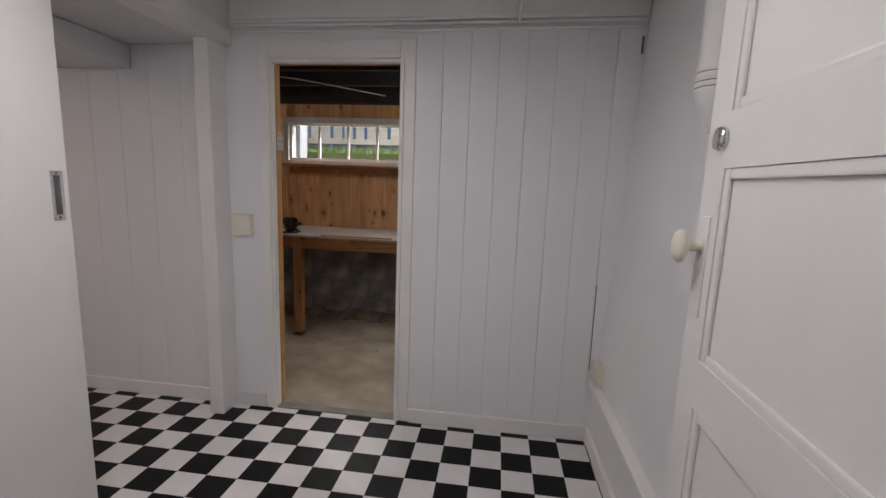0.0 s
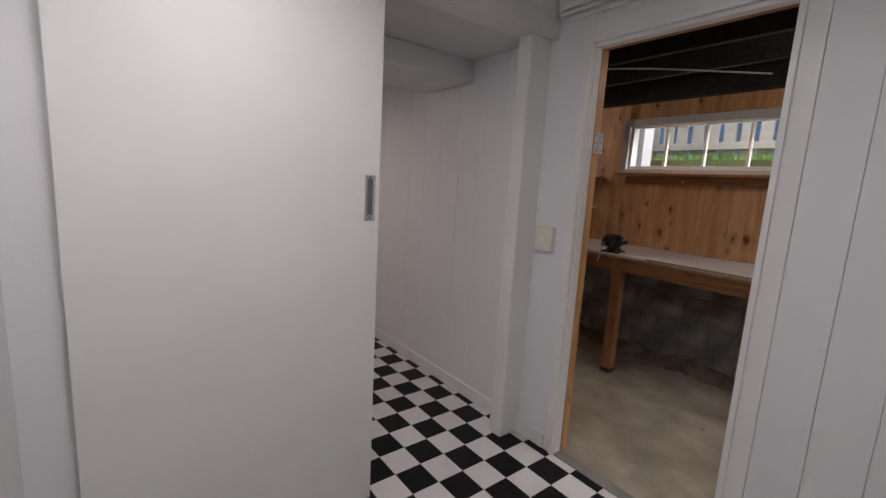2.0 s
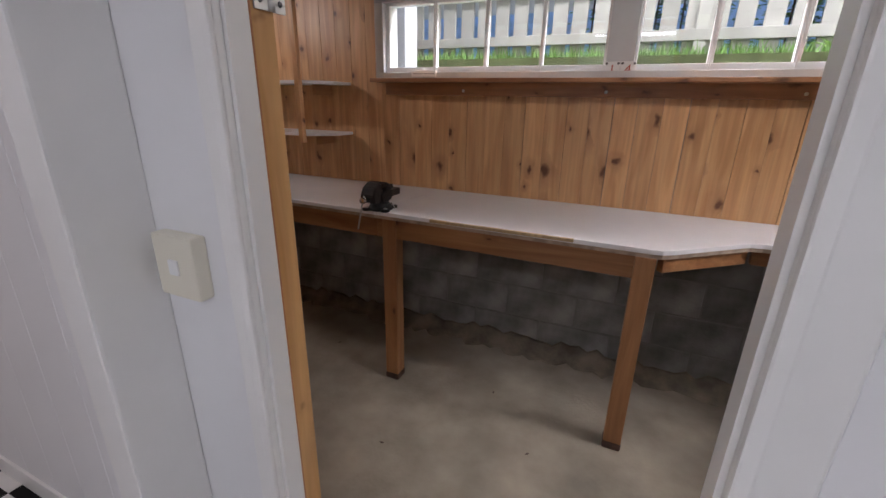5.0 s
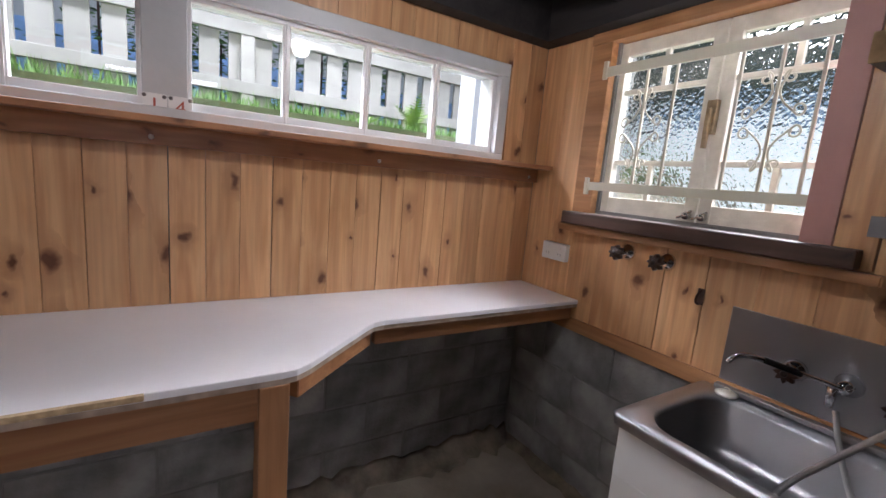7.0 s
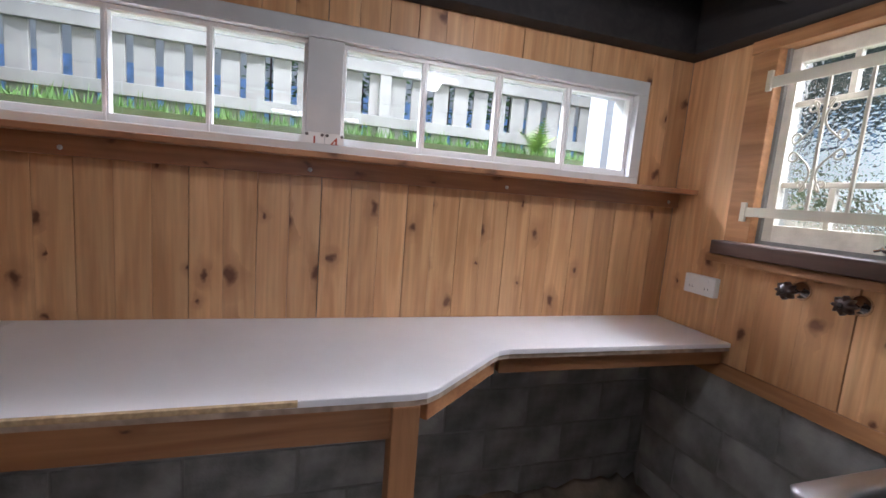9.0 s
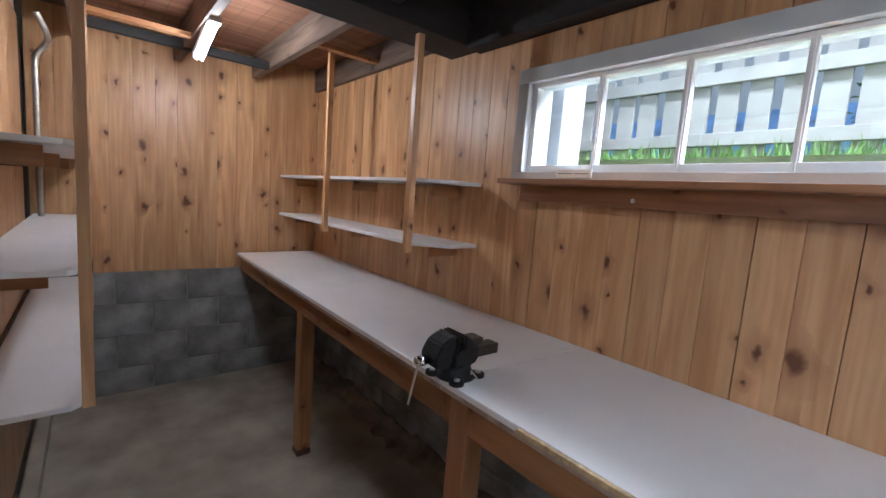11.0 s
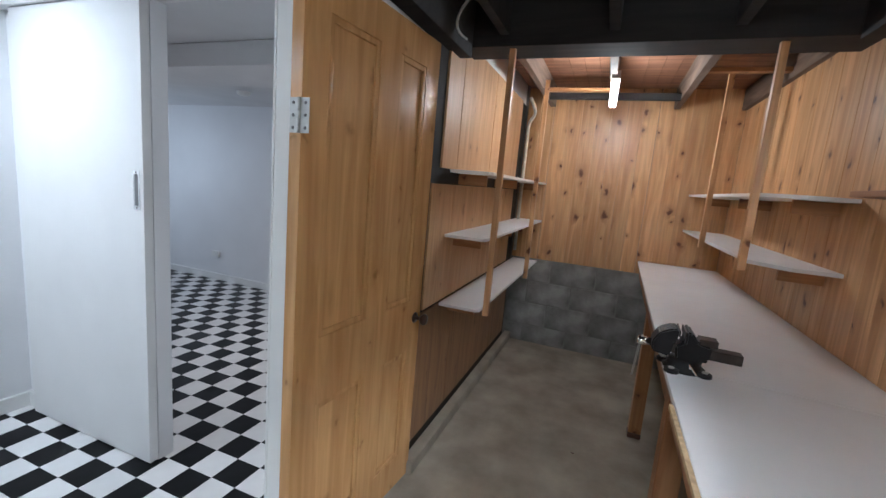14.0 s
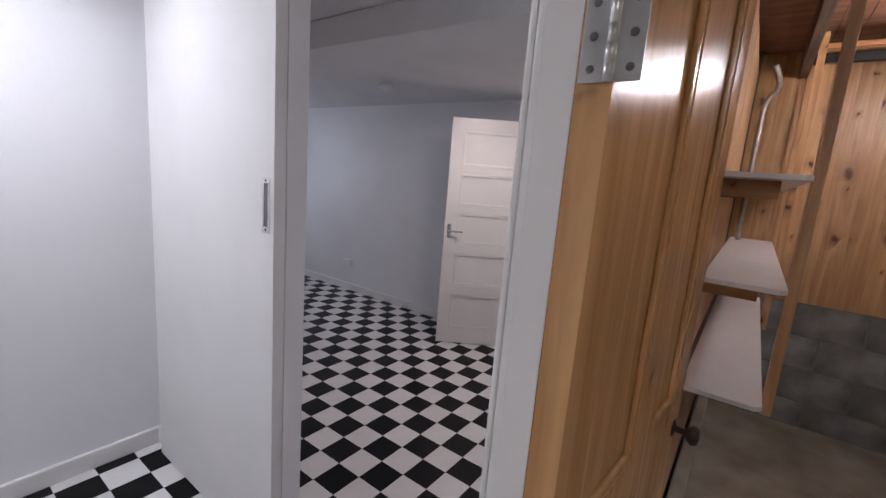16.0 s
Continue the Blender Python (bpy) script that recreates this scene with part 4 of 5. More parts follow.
def scroll(cy, cz, sy, sz):
    """One S of the lyre pattern: a small curl near the middle bar above, a wide curl outside below."""
    pts = []
    for k in range(15):
        u = radians(430 - 24 * k)
        q = 0.006 + 0.0012 * k
        pts.append((cy + sy * (0.034 + q * math.cos(u)), cz + sz * (0.132 + q * math.sin(u))))
    pts += [(cy + sy * 0.006, cz + sz * 0.098), (cy + sy * 0.020, cz + sz * 0.060), (cy + sy * 0.052, cz + sz * 0.030)]
    for k in range(13):
        u = radians(-80 + 26 * k)
        q = 0.022 - 0.0012 * k
        pts.append((cy + sy * (0.066 + q * math.cos(u)), cz + sz * (0.034 + q * math.sin(u))))
    return [(-0.006, y, z) for y, z in pts]


for cy in (1.204, 0.755):
    for sy in (1, -1):
        for sz in (1, -1):
            tube_path("scroll", scroll(cy, 1.691, sy, sz), 0.0035, BARPAINT, grille, steps=6)

structure(box("window_batten", 2.050, 2.0745, 0.392, 0.444, 1.246, 2.14, PINE, bevel=0.003), "narrow pine batten beside the architrave")

# fittings on the side wall
gpo = thing("double_socket", "white double power point on the pine wall above the bench end", "socket", (2.073, 1.558, 1.130))
box("plate", -0.030, 0.0, -0.075, 0.075, -0.042, 0.042, PLASTIC, gpo, bevel=0.006)
for y in (-0.038, 0.038):
    box("rocker", -0.034, -0.030, y - 0.008, y + 0.008, 0.012, 0.030, PLASTIC, gpo, bevel=0.001)
    for dy in (-0.008, 0.008):
        box("pin_slot", -0.0306, -0.030, y + dy - 0.0012, y + dy + 0.0012, -0.016, -0.006, INK, gpo, bevel=0)


def star_tap(name, label, at, knob_mat, stretch=1.0):
    t = thing(name, label, "tap", at, group="wall taps")
    lathe("flange", [(0.001, 0), (0.034, 0), (0.032, 0.008), (0.022, 0.018), (0.014, 0.024), (0.013, 0.05 * stretch), (0.001, 0.05 * stretch)], CHROME, t, pose(0, 0, 0, 0, -90, 0), steps=24)
    bm = bmesh.new()
    n = 16
    rings = []
    for x, s in ((0.045, 0.7), (0.052, 1.0), (0.072, 1.0), (0.080, 0.75)):
        ring = []
        for i in range(n * 2):
            a = math.pi * i / n
            r = (0.026 + 0.006 * math.cos(8 * a)) * s
            ring.append(bm.verts.new((-x * stretch, r * math.cos(a), r * math.sin(a))))
        rings.append(ring)
    for a, b in zip(rings, rings[1:]):
        for i in range(n * 2):
            bm.faces.new((a[i], b[i], b[(i + 1) % (n * 2)], a[(i + 1) % (n * 2)]))
    bm.faces.new(rings[0])
    bm.faces.new(rings[-1][::-1])
    bmesh.ops.recalc_face_normals(bm, faces=bm.faces)
    link("tap_handle", bm, knob_mat, t, "dark star-shaped handle", smooth=True)
    lathe("button", [(0.001, 0.080 * stretch), (0.010, 0.080 * stretch), (0.008, 0.084 * stretch), (0.001, 0.085 * stretch)], DULLSTEEL, t, pose(0, 0, 0, 0, -90, 0), steps=12)
    return t


star_tap("wall_tap", "chrome wall tap with a dark star handle on the pine wall", (2.073, 1.180, 1.196), BRONZE, 1.2)
star_tap("wall_tap", "chrome wall tap with a dark star handle on the pine wall", (2.073, 1.010, 1.190), BRONZE, 1.2)
hook = thing("wall_hook", "small rusted iron hook screwed to the pine wall", "hook", (2.073, 0.868, 1.092))
box("hook_plate", -0.004, 0, -0.012, 0.012, -0.03, 0.03, SILLWOOD, hook, bevel=0.002)
tube_path("hook_arm", [(-0.004, 0, 0.02), (-0.03, 0, 0.01), (-0.035, 0, -0.02), (-0.015, 0, -0.025)], 0.004, SILLWOOD, hook)

soap = thing("soap_dish", "stainless steel wall soap tray with a half-round back", "soap dish", (2.054, 0.373, 1.428))
bm = bmesh.new()
pts = [(0.105 * math.cos(math.pi * i / 20), 0.13 * math.sin(math.pi * i / 20)) for i in range(21)]
va = [bm.verts.new((0.0, y, z)) for y, z in pts]
vb = [bm.verts.new((-0.003, y, z)) for y, z in pts]
bm.faces.new(va)
bm.faces.new(vb[::-1])
for i in range(21):
    j = (i + 1) % 21
    bm.faces.new((va[i], va[j], vb[j], vb[i]))
bmesh.ops.recalc_face_normals(bm, faces=bm.faces)
link("back_plate", bm, DULLPLATE, soap)
boxes("tray", [(-0.022, 0, -0.098, 0.098, -0.055, -0.052), (-0.024, -0.021, -0.098, 0.098, -0.055, 0.0), (-0.021, 0, -0.098, -0.095, -0.055, 0.0), (-0.021, 0, 0.095, 0.098, -0.055, 0.0)], DULLPLATE, soap, bevel=0.001)
for y in (-0.05, 0.05):
    lathe("screw", [(0.001, 0), (0.006, 0), (0.004, 0.003), (0.001, 0.003)], DULLSTEEL, soap, pose(-0.003, y, 0.06, 0, -90, 0), steps=10)
horn = thing("coat_hook", "pale bone-coloured curved wall hook", "hook", (2.072, 0.13, 1.39))
tube_path("hook_arm", [(0, 0, -0.02), (-0.030, 0.010, -0.004), (-0.050, 0.055, 0.010), (-0.060, 0.100, 0.004), (-0.062, 0.140, -0.016)], 0.012, CREAM, horn)

# overhanging board shelf beside the door side
over = thing("wall_shelf", "thick chipboard shelf with a grey underside above the sink end", "shelf", (1.120, 0.084, 1.588))
prism("board", [(0.004, 0.0), (0.952, 0.0), (0.952, 0.165), (0.004, 0.216)], 0.0, 0.032, GREY, over, bevel=0.001)
box("board_edge", 0.0, 0.004, 0.0, 0.216, 0.0, 0.032, CHIP, over, bevel=0, label="raw chipboard edge")
prism("bracket", [(0.90, 0.0), (0.93, 0.0), (0.93, 0.155), (0.90, 0.155)], -0.05, 0.0, PINE_Y, over)

# sink unit
SZ = 0.806
sink = thing("sink_unit", "white laundry cabinet with a stainless steel sink and splashback", "sink", (0, 0, 0))
sx0, sx1, sy0, sy1 = 1.550, 2.072, 0.09, 0.806
box("cabinet_body", sx0 + 0.02, sx1 - 0.01, sy0 + 0.01, sy1 - 0.02, 0.02, SZ - 0.19, PLASTIC, sink, bevel=0.003, label="white cabinet side")
boxes("cabinet_rim", [(sx0 + 0.02, sx0 + 0.04, sy0 + 0.01, sy1 - 0.02, SZ - 0.19, SZ - 0.03), (sx0 + 0.04, sx1 - 0.01, sy1 - 0.038, sy1 - 0.02, SZ - 0.19, SZ - 0.03), (sx0 + 0.04, sx1 - 0.01, sy0 + 0.01, sy0 + 0.03, SZ - 0.19, SZ - 0.03)], PLASTIC, sink, bevel=0.0)


def rounded(x0, x1, y0, y1, r, z, n=8):
    out = []
    for cx, cy, a0 in ((x1 - r, y1 - r, 0), (x0 + r, y1 - r, 90), (x0 + r, y0 + r, 180), (x1 - r, y0 + r, 270)):
        for i in range(n + 1):
            a = radians(a0 + 90 * i / n)
            out.append((cx + r * math.cos(a), cy + r * math.sin(a), z))
    return out


bm = bmesh.new()
loops = [rounded(sx0, sx1, sy0, sy1, 0.03, SZ - 0.035), rounded(sx0 - 0.004, sx1, sy0, sy1 + 0.004, 0.03, SZ - 0.006), rounded(sx0 + 0.004, sx1, sy0, sy1 - 0.004, 0.03, SZ),
         rounded(sx0 + 0.045, sx1 - 0.075, sy0 + 0.02, sy1 - 0.055, 0.10, SZ - 0.003), rounded(sx0 + 0.055, sx1 - 0.085, sy0 + 0.03, sy1 - 0.065, 0.095, SZ - 0.015),
         rounded(sx0 + 0.070, sx1 - 0.10, sy0 + 0.05, sy1 - 0.085, 0.08, SZ - 0.15), rounded(sx0 + 0.10, sx1 - 0.135, sy0 + 0.085, sy1 - 0.12, 0.06, SZ - 0.178)]
vl = [[bm.verts.new(p) for p in lp] for lp in loops]
for a, b in zip(vl, vl[1:]):
    k = len(a)
    for i in range(k):
        bm.faces.new((a[i], a[(i + 1) % k], b[(i + 1) % k], b[i]))
bm.faces.new(vl[-1])
bmesh.ops.recalc_face_normals(bm, faces=bm.faces)
link("sink_bowl", bm, STEEL, sink, "brushed steel bowl and drip rim", smooth=True)
box("splashback", 2.064, 2.070, sy0, 0.758, SZ + 0.0, SZ + 0.285, STEEL, sink, bevel=0.001, label="steel splashback")
box("splash_step", 2.035, 2.064, sy0, 0.758, SZ + 0.0, SZ + 0.018, STEEL, sink, bevel=0.004)
grate = lathe("overflow_grate", [(0.001, 0), (0.030, 0), (0.030, 0.003), (0.024, 0.004), (0.022, 0.002), (0.001, 0.002)], CHROME, sink, pose(2.03, 0.165, SZ - 0.001))
for k in range(4):
    box("grate_slot", -0.016, 0.016, -0.0016 + (k - 1.5) * 0.009, 0.0016 + (k - 1.5) * 0.009, 0.002, 0.0026, INK, grate, bevel=0).matrix_basis = pose(2.03, 0.165, SZ - 0.001)
plug = thing("sink_plug", "cream rubber sink plug on the sink rim", "sink plug", (2.01, 0.705, SZ + 0.001))
lathe("plug_disc", [(0.001, 0), (0.030, 0), (0.034, 0.006), (0.024, 0.012), (0.006, 0.014), (0.001, 0.014)], CREAM, plug, steps=20)
tube_path("plug_ring", [(0, -0.010, 0.014), (0, -0.008, 0.026), (0, 0.008, 0.026), (0, 0.010, 0.014)], 0.002, CREAM, plug)
star_tap("sink_tap", "chrome sink tap with a dark star handle on the steel splashback", (2.062, 0.562, 0.950), BRONZE)
star_tap("sink_tap", "chrome sink tap with a dark star handle on the steel splashback", (2.062, 0.328, 0.950), BRONZE)
mix = thing("sink_mixer", "chrome swivel spout with a black sleeve and hose outlet", "tap", (2.062, 0.438, 0.958))
lathe("flange", [(0.001, 0), (0.034, 0), (0.030, 0.010), (0.020, 0.022), (0.016, 0.06), (0.001, 0.06)], CHROME, mix, pose(0, 0, 0, 0, -90, 0), steps=24)
tube_path("spout", [(-0.05, 0, 0.0), (-0.08, 0.02, 0.01), (-0.14, 0.10, 0.03), (-0.20, 0.17, 0.05), (-0.225, 0.20, 0.045), (-0.235, 0.21, 0.02)], 0.008, CHROME, mix)
tube_path("sleeve", [(-0.12, 0.075, 0.022), (-0.18, 0.145, 0.044)], 0.0098, IRON, mix, smooth_curve=False, label="black spout sleeve")
lathe("hose_outlet", [(0.001, -0.06), (0.010, -0.06), (0.012, -0.03), (0.014, 0.0), (0.001, 0.01)], CHROME, mix, pose(-0.055, 0.02, 0.0))
def ribbed(name, points, r0, r1, pitch, material, parent):
    """A hose of close ribs along a smooth line through the points."""
    p = [Vector(q) for q in points]
    p = [2 * p[0] - p[1]] + p + [2 * p[-1] - p[-2]]
    line = []
    for a, b, c, d in zip(p, p[1:], p[2:], p[3:]):
        for k in range(24):
            u = k / 24
            line.append(0.5 * (2 * b + (c - a) * u + (2 * a - 5 * b + 4 * c - d) * u * u + (3 * b - a - 3 * c + d) * u ** 3))
    even, run = [line[0]], 0.0
    for a, b in zip(line, line[1:]):
        seg = (b - a).length
        while run + seg >= pitch / 2:
            a = a + (b - a) * ((pitch / 2 - run) / seg)
            seg, run = (b - a).length, 0.0
            even.append(a.copy())
        run += seg
    bm = bmesh.new()
    rings, side = [], Vector((0, 0, 1))
    for i, c in enumerate(even):
        t = (even[min(i + 1, len(even) - 1)] - even[max(i - 1, 0)]).normalized()
        side = (side - t * side.dot(t)).normalized()
        other = t.cross(side)
        q = r0 if i % 2 else r1
        rings.append([bm.verts.new(c + (side * math.cos(k * math.pi / 5) + other * math.sin(k * math.pi / 5)) * q) for k in range(10)])
    for a, b in zip(rings, rings[1:]):
        for k in range(10):
            bm.faces.new((a[k], a[(k + 1) % 10], b[(k + 1) % 10], b[k]))
    bmesh.ops.recalc_face_normals(bm, faces=bm.faces)
    return link(name, bm, material, parent)


hose = thing("shower_hose", "ribbed chrome shower hose looped into the sink", "hose", (2.0, 0.42, 0.895))
hp = [(0, 0.02, 0.0), (-0.04, -0.01, -0.07), (-0.10, -0.06, -0.15), (-0.20, -0.12, -0.19), (-0.30, -0.12, -0.20), (-0.36, -0.02, -0.17), (-0.30, 0.02, -0.14), (-0.20, -0.05, -0.03), (-0.10, -0.12, 0.06), (-0.02, -0.17, 0.10), (0.03, -0.20, 0.12)]
ribbed("hose_pipe", hp, 0.0078, 0.0062, 0.0042, GALV, hose)

# ---- outdoors ----
structure(box("ground", -14, 14, 2.45, 30, 1.50, 1.70, SOIL, bevel=0), "garden soil level with the window")
structure(box("ground", -14, 14, 1.94, 2.45, 1.30, 1.50, CONCRETE, bevel=0.01), "concrete strip under the window")
structure(box("ground", 2.23, 14, -12, 1.94, 1.10, 1.20, SOIL, bevel=0), "garden ground")
rng = random.Random(4)
verts, faces = [], []
for i in range(14000):
    x, y = rng.uniform(-5, 6), rng.uniform(2.5, 3.45)
    z, h, a = 1.70, rng.uniform(0.03, 0.10), rng.uniform(0, 6.28)
    dx, dy = 0.006 * math.cos(a), 0.006 * math.sin(a)
    ox, oy = rng.uniform(-0.03, 0.03), rng.uniform(-0.03, 0.03)
    k = len(verts)
    verts += [(x - dx, y - dy, z), (x + dx, y + dy, z), (x + ox, y + oy, z + h)]
    faces.append((k, k + 1, k + 2))
me = bpy.data.meshes.new("grass")
me.from_pydata(verts, [], faces)
me.materials.append(GRASS)
tagged(new("grass", me), "bright green grass strip", "grass", "", "stuff")
fen = thing("fence", "weathered pale paling fence with gaps behind the grass", "fence", (0, 3.27, 1.70))
for z in (0.165, 0.52):
    box("fence_rail", -5, 5, -0.035, 0.0, z, z + 0.075, FENCE, fen, bevel=0.004)
box("gate_post", 0.845, 0.925, -0.03, 0.0, 0.0, 0.62, FENCE, fen, bevel=0.005)
for i in range(66):
    x = -5 + i * 0.156 + rng.uniform(-0.006, 0.006)
    box("paling", x, x + 0.112, 0.003, 0.028, 0.055 + rng.uniform(-0.02, 0.02), 0.66 + rng.uniform(-0.015, 0.015), FENCE, fen, bevel=0.003)
structure(box("backdrop", -8, 8, 5.0, 5.02, 1.6, 2.42, BLUE, bevel=0), "blue cladding beyond the fence")
# added tall pale panel covering the deep blue sky above the fence
structure(box("backdrop", -8, 8, 5.03, 5.06, 1.6, 4.2, PALEBACKDROP, bevel=0), "pale backdrop panel added beyond the fence to hide the sky")
# plain panel that glows by itself, giving the lower side panes their brightness
structure(box("backdrop", 4.7, 4.72, -3.0, 4.0, 1.2, 2.15, GARDENGLOW, bevel=0), "glowing backdrop panel for the garden beyond the side window")
# box added as dark foliage so the upper side panes look darker
structure(box("foliage_backdrop", 4.2, 4.6, -2.0, 3.2, 2.3, 4.5, DARKFOLIAGE, bevel=0.05), "dark foliage backdrop box added to darken the upper side panes")


def fern(at, size, seed, label):
    r = random.Random(seed)
    f = thing("fern", label, "plant", at)
    for k in range(10):
        bm = bmesh.new()
        a, lean = r.uniform(0, 6.28), r.uniform(0.25, 0.9)
        L = size * r.uniform(0.7, 1.0)
        for i in range(18):
            u = i / 17
            px, pz = L * lean * u * u * 0.8, L * (u - 0.35 * u * u * lean)
            w = 0.24 * L * math.sin(math.pi * min(1, u * 0.9 + 0.12))
            for s in (1, -1):
                p0, p1, p2 = (px, 0, pz), (px + 0.02, s * w, pz + 0.02), (px + 0.012, 0, pz + L * 0.03)
                vs = [bm.verts.new(q) for q in (p0, p1, p2)]
                bm.faces.new(vs if s > 0 else vs[::-1])
        bm.transform(Matrix.Rotation(a, 4, "Z"))
        link("frond", bm, FERN, f)
    return f


def shrub(at, wide, tall, seed, label):
    """A loose bush of small pointed leaves round a few stems."""
    r = random.Random(seed)
    ob = thing("shrub", label, "plant", at)
    stems = bmesh.new()
    bm = bmesh.new()
    for k in range(7):
        x, y = r.uniform(-wide, wide) * 0.5, r.uniform(-0.12, 0.12)
        add_box(stems, x - 0.006, x + 0.006, y - 0.006, y + 0.006, 0, tall * r.uniform(0.7, 0.95))
    for k in range(1500):
        x, y, z = r.gauss(0, wide * 0.38), r.gauss(0, 0.10), r.uniform(0.03, 1) * tall
        c = Vector((x, y, z))
        m = Matrix.Rotation(r.uniform(0, 6.28), 3, "Z") @ Matrix.Rotation(r.uniform(-0.9, 0.9), 3, "X")
        n = r.uniform(0.02, 0.04)
        bm.faces.new([bm.verts.new(c + m @ Vector(p) * n) for p in ((-1, 0, 0), (0, -0.35, 0.1), (1, 0, -0.2), (0, 0.35, 0.1))])
    link("stem", stems, SILLWOOD, ob)
    link("foliage", bm, LEAF, ob)
    return ob


shrub((0.55, 3.62, 1.70), 0.9, 0.75, 31, "leafy green shrub growing behind the fence")
shrub((1.75, 3.66, 1.70), 0.7, 0.70, 32, "loose green bush showing through the fence gaps")
fern((1.95, 2.95, 1.70), 0.36, 1, "bright green fern with arching fronds in front of the fence")
fern((1.55, 2.9, 1.70), 0.15, 2, "small low fern beside the larger one")
# posts are white; their blue-grey colour carries the shade
structure(box("house_post", 1.88, 2.05, 2.12, 2.27, 1.4, 3.0, DULLPOST, bevel=0.004), "white post outside in a shaded blue-grey tone")
structure(box("house_post", -0.95, -0.78, 1.98, 2.14, 1.4, 3.0, DULLPOST, bevel=0.004), "white post outside in a shaded blue-grey tone")

# ---- boards, blocks and tiles ----
def board_run(name, parent, axis, a0, a1, fixed, spans, width, material, depth=0.016, seed=1):
    """Upright boards side by side along an axis from a0 to a1. spans(a) gives the (z0, z1) runs at that place."""
    rng = random.Random(seed)
    n = int(round((a1 - a0) / width))
    w = (a1 - a0) / n
    cache = {}
    gaps = (0.0005, 0.0009, 0.0005, 0.0026, 0.0007, 0.0005, 0.0014)
    for i in range(n):
        a = a0 + i * w
        for z0, z1 in spans(a + w / 2):
            gap = gaps[(i * 3 + i * i + seed) % 7] if material is not WHITE else (0.0004, 0.0009, 0.0005)[i % 3]
            key = (round(z0, 3), round(z1, 3), gap)
            if key not in cache:
                bm = bmesh.new()
                if axis == "x":
                    add_box(bm, gap, w - 0.0004, 0, depth, z0, z1)
                else:
                    add_box(bm, 0, depth, gap, w - 0.0004, z0, z1)
                bmesh.ops.bevel(bm, geom=[e for e in bm.edges if abs(e.verts[0].co.z - e.verts[1].co.z) > 0.1], offset=0.0008 if material is not WHITE else 0.0018, segments=1, affect="EDGES")
                me = bpy.data.meshes.new(name)
                bm.to_mesh(me)
                bm.free()
                me.materials.append(material)
                cache[key] = me
            ob = new(name, cache[key])
            ob.parent = parent
            j = rng.uniform(-0.0008, 0.0008)
            ob.location = (a, fixed + j, 0) if axis == "x" else (fixed + j, a, 0)


def north_spans(x):
    top = 2.15 if x > -1.14 else 2.20
    if -0.86 < x < 1.83:
        return [(0.90, 1.545), (1.985, top)]
    return [(0.90, top)]


def east_spans(y):
    if 0.435 < y < 1.465:
        return [(0.77, 1.30)]
    return [(0.77, 2.20)]


board_run("board", shell_n, "x", -2.98, 2.074, 1.790, north_spans, 0.108, PINE, seed=3)
board_run("board", shell_e, "y", 0.084, 1.79, 2.075, east_spans, 0.155, PINE, seed=5)
board_run("board", shell_w, "y", 0.11, 1.79, -2.998, lambda y: [(0.815, 2.35)], 0.118, PINE, seed=7)
board_run("board", wall_north, "x", -2.74, -1.00, 0.100, lambda x: [(1.522, 2.19)], 0.213, PLYPINE, depth=0.012, seed=9)
board_run("board", wall_north, "x", -2.74, -0.90, 0.100, lambda x: [(0.803, 1.44)], 0.293, PLYPINE, depth=0.010, seed=10)
# lining below the lowest shelf in a darker brown
board_run("board", wall_north, "x", -2.90, -0.84, 0.100, lambda x: [(0.09, 0.785)], 0.515, DARKPLY, depth=0.010, seed=15)
board_run("board", wall_north, "x", 0.802, 2.07, 0.0835, lambda x: [(0.0, 2.07)], 0.16, DARKWOOD_Z, depth=0.018, seed=13)
structure(box("trim", 2.06, 2.0745, 0.084, 1.79, 0.775, 0.835, PINE_Y, bevel=0.004), "pine skirt board above the block wall")
structure(box("corner_strip", -2.980, -2.962, 0.322, 0.342, 0.82, 2.30, PINE, bevel=0.002), "thin pine strip on the end wall")
structure(box("curb", -2.98, -0.75, 0.122, 0.185, 0, 0.07, CONCRETE, bevel=0.012), "rough concrete curb at the wall foot")

# painted partition boards of the front room
board_run("board", wall_north, "x", 0.825, 1.965, -0.011, lambda x: [(0.085, 2.165)], 0.1425, WHITE, depth=0.011, seed=11)
board_run("board", wall_north, "x", -2.84, -0.335, -0.011, lambda x: [(0.085, 1.975 if -1.4 < x < -0.73 else 2.104)], 0.20, WHITE, depth=0.011, seed=12)


def block_course(parent, axis, a0, a1, fixed, beds, shift, seed):
    """Blocks between the bed heights given from the top down, laid in stretcher bond and pointed nearly flush."""
    rng = random.Random(seed)
    kinds = {}
    for row, (z1, z0) in enumerate(zip(beds, beds[1:])):
        a = a0 - shift - (0.2 if row % 2 else 0.0)
        while a < a1 - 0.01:
            lo, hi = max(a, a0), min(a + 0.4, a1)
            key = (round(hi - lo, 3), round(z1 - z0, 3))
            if key[0] > 0.03:
                if key not in kinds:
                    size = (key[0] - 0.008, 0.02, key[1] - 0.008) if axis == "x" else (0.02, key[0] - 0.008, key[1] - 0.008)
                    kinds[key] = block_mesh("block", *size, 0.0035, BLOCK)
                proud = rng.uniform(-0.0015, 0.0015)
                piece("block", kinds[key], (lo + 0.004, fixed + proud, z0 + 0.004) if axis == "x" else (fixed + proud, lo + 0.004, z0 + 0.004), parent)
            a += 0.4


block_course(shell_n, "x", -2.97, 2.08, 1.792, (0.90, 0.79, 0.592, 0.396, 0.20, 0.0), 0.015, 1)
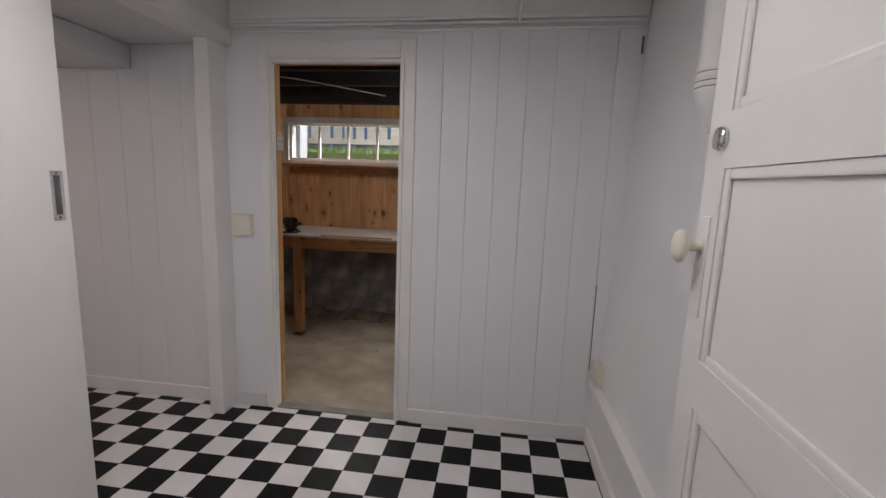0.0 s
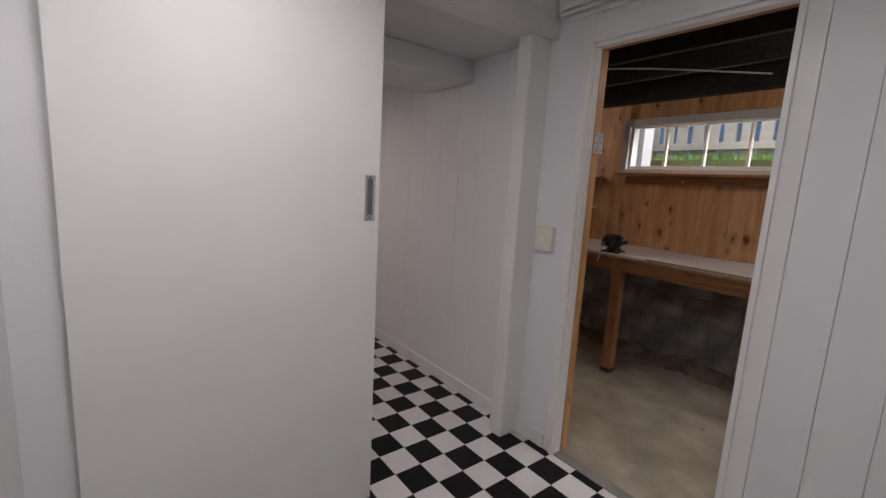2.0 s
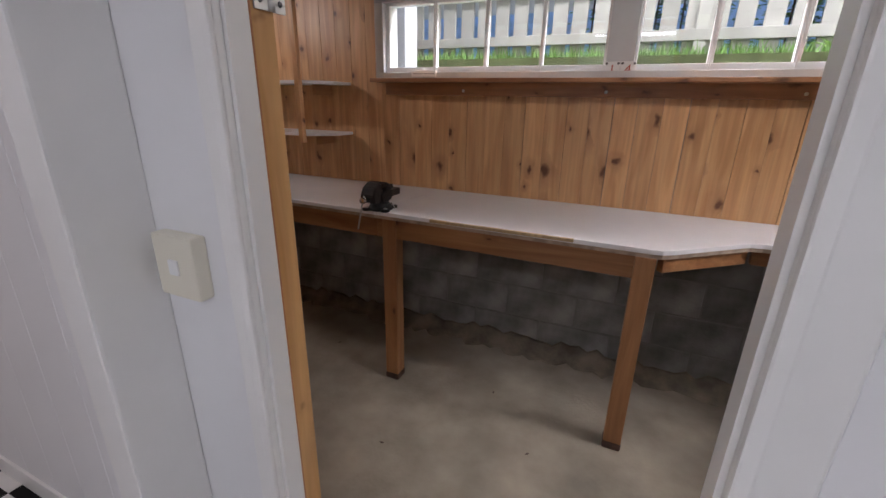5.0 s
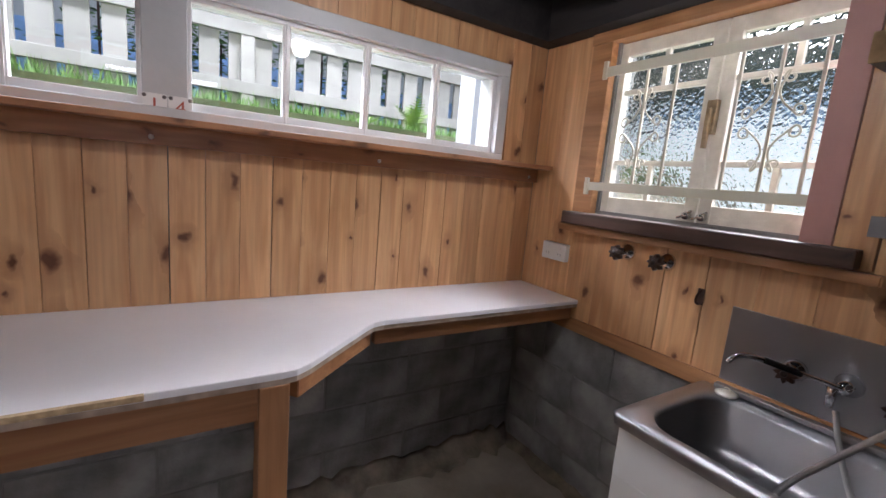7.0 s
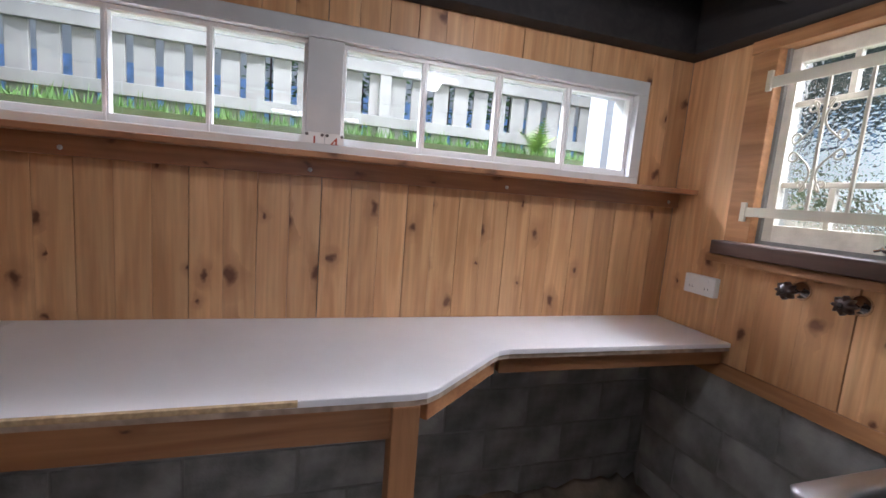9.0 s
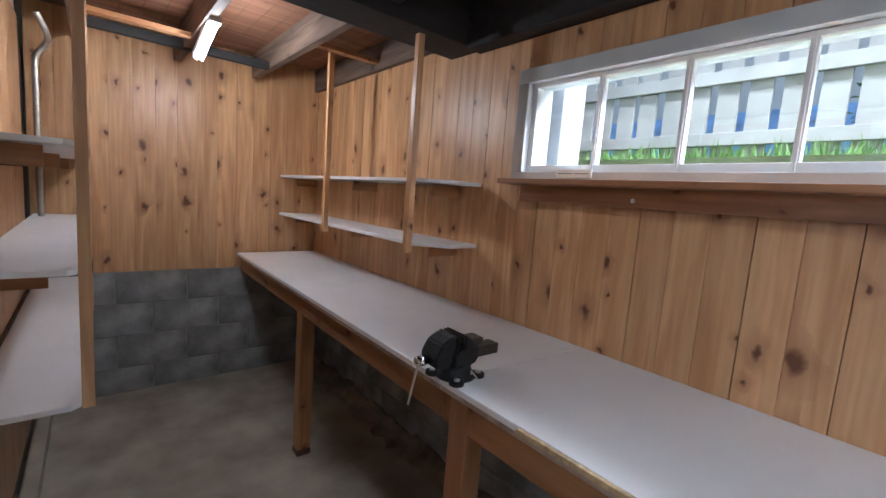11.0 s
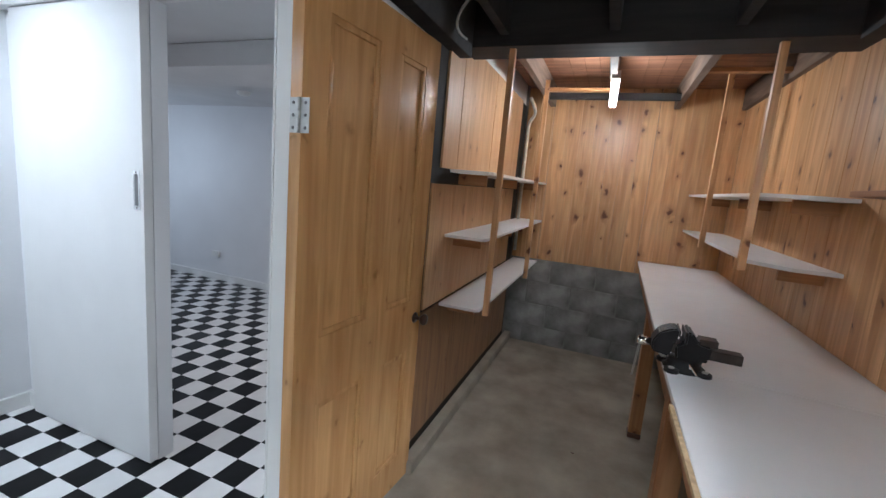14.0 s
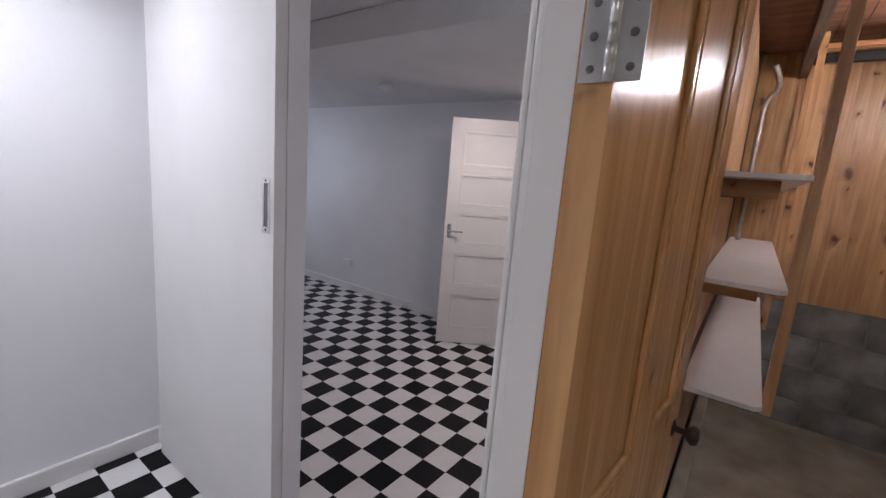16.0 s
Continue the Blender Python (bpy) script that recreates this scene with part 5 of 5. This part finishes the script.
block_course(shell_w, "y", 0.11, 1.79, -2.995, (0.815, 0.602, 0.388, 0.170, 0.0), 0.02, 3)
block_course(shell_e, "y", 0.09, 1.79, 2.078, (0.775, 0.56, 0.36, 0.16, 0.0), 0.12, 2)
structure(box("mortar_bed", -2.975, 2.08, 1.7965, 1.8095, 0.0, 0.898, MORTAR, bevel=0), "flush grey mortar between the blocks")
structure(box("mortar_bed", 2.0825, 2.0995, 0.085, 1.79, 0.0, 0.772, MORTAR, bevel=0), "flush grey mortar between the blocks")
structure(box("mortar_bed", -2.9995, -2.9795, 0.10, 1.79, 0.0, 0.812, MORTAR, bevel=0), "flush grey mortar between the blocks")

# rough cement fillets where the block walls meet the slab
def fillet(name, along, a0, a1, wall, out, height, seed, label):
    """along: the axis it runs on; out: signed reach from the wall."""
    rng = random.Random(seed)
    bm = bmesh.new()
    rows, n = [], int((a1 - a0) / 0.05)
    for i in range(n + 1):
        a = a0 + (a1 - a0) * i / n
        k, h = 1 + rng.uniform(-0.35, 0.35), 1 + rng.uniform(-0.3, 0.3)
        ring = []
        for u, v in ((0, 1), (0.18, 0.86), (0.38, 0.52), (0.62, 0.25), (0.85, 0.10), (1.0, -0.02)):
            w, z = wall + out * u * k, height * v * h
            ring.append(bm.verts.new((a, w, z) if along == "x" else (w, a, z)))
        ring.append(bm.verts.new((a, wall, -0.01) if along == "x" else (wall, a, -0.01)))
        rows.append(ring)
    for p, q in zip(rows, rows[1:]):
        for j in range(7):
            bm.faces.new((p[j], p[(j + 1) % 7], q[(j + 1) % 7], q[j]))
    bm.faces.new(rows[0])
    bm.faces.new(rows[-1][::-1])
    bmesh.ops.recalc_face_normals(bm, faces=bm.faces)
    structure(link(name, bm, FILLET, smooth=True), label)


fillet("cement_fillet", "x", -2.97, 2.07, 1.794, -0.11, 0.075, 21, "dirty rough cement fillet at the foot of the block wall")
fillet("cement_fillet", "y", 0.80, 1.79, 2.080, -0.05, 0.035, 22, "dirty rough cement fillet at the foot of the block wall")

# chequered vinyl tiles
TX, TY, T0, T1 = 0.0, -0.06, 0.1524, 0.1433
tile_w = block_mesh("tile", T0 - 0.0008, T1 - 0.0008, 0.004, 0, TILE_W)
tile_b = block_mesh("tile", T0 - 0.0008, T1 - 0.0008, 0.004, 0, TILE_B)
cells = []
for i in range(-20, 13):
    for j in range(-1, 37):
        x0, x1, y1 = TX + i * T0, TX + (i + 1) * T0, TY - j * T1
        y0 = y1 - T1
        if x1 < -2.84 or x0 > 1.86 or y1 < -5.2:
            continue
        cells.append((math.hypot(max(-1.2, min(1.2, (x0 + x1) / 2)) - (x0 + x1) / 2, max(-2.0, (y0 + y1) / 2) - (y0 + y1) / 2), x0, y0, (i + j) % 2))
cells.sort()
rest = {0: bmesh.new(), 1: bmesh.new()}
for n, (d, x0, y0, odd) in enumerate(cells):
    whole = y0 + T1 < 0.0
    if n < 300 and whole:
        piece("tile", tile_w if odd else tile_b, (x0 + 0.0004, y0 + 0.0004, -0.004), floor)
    else:
        add_box(rest[odd], x0 + 0.0004, x0 + T0 - 0.0004, y0 + 0.0004, min(y0 + T1 - 0.0004, -0.0004), -0.004, 0.0)
for odd, q in rest.items():
    ob = link("tile_field", q, TILE_W if odd else TILE_B, floor)
    tagged(ob, "white vinyl squares" if odd else "black vinyl squares", "", "", "stuff")
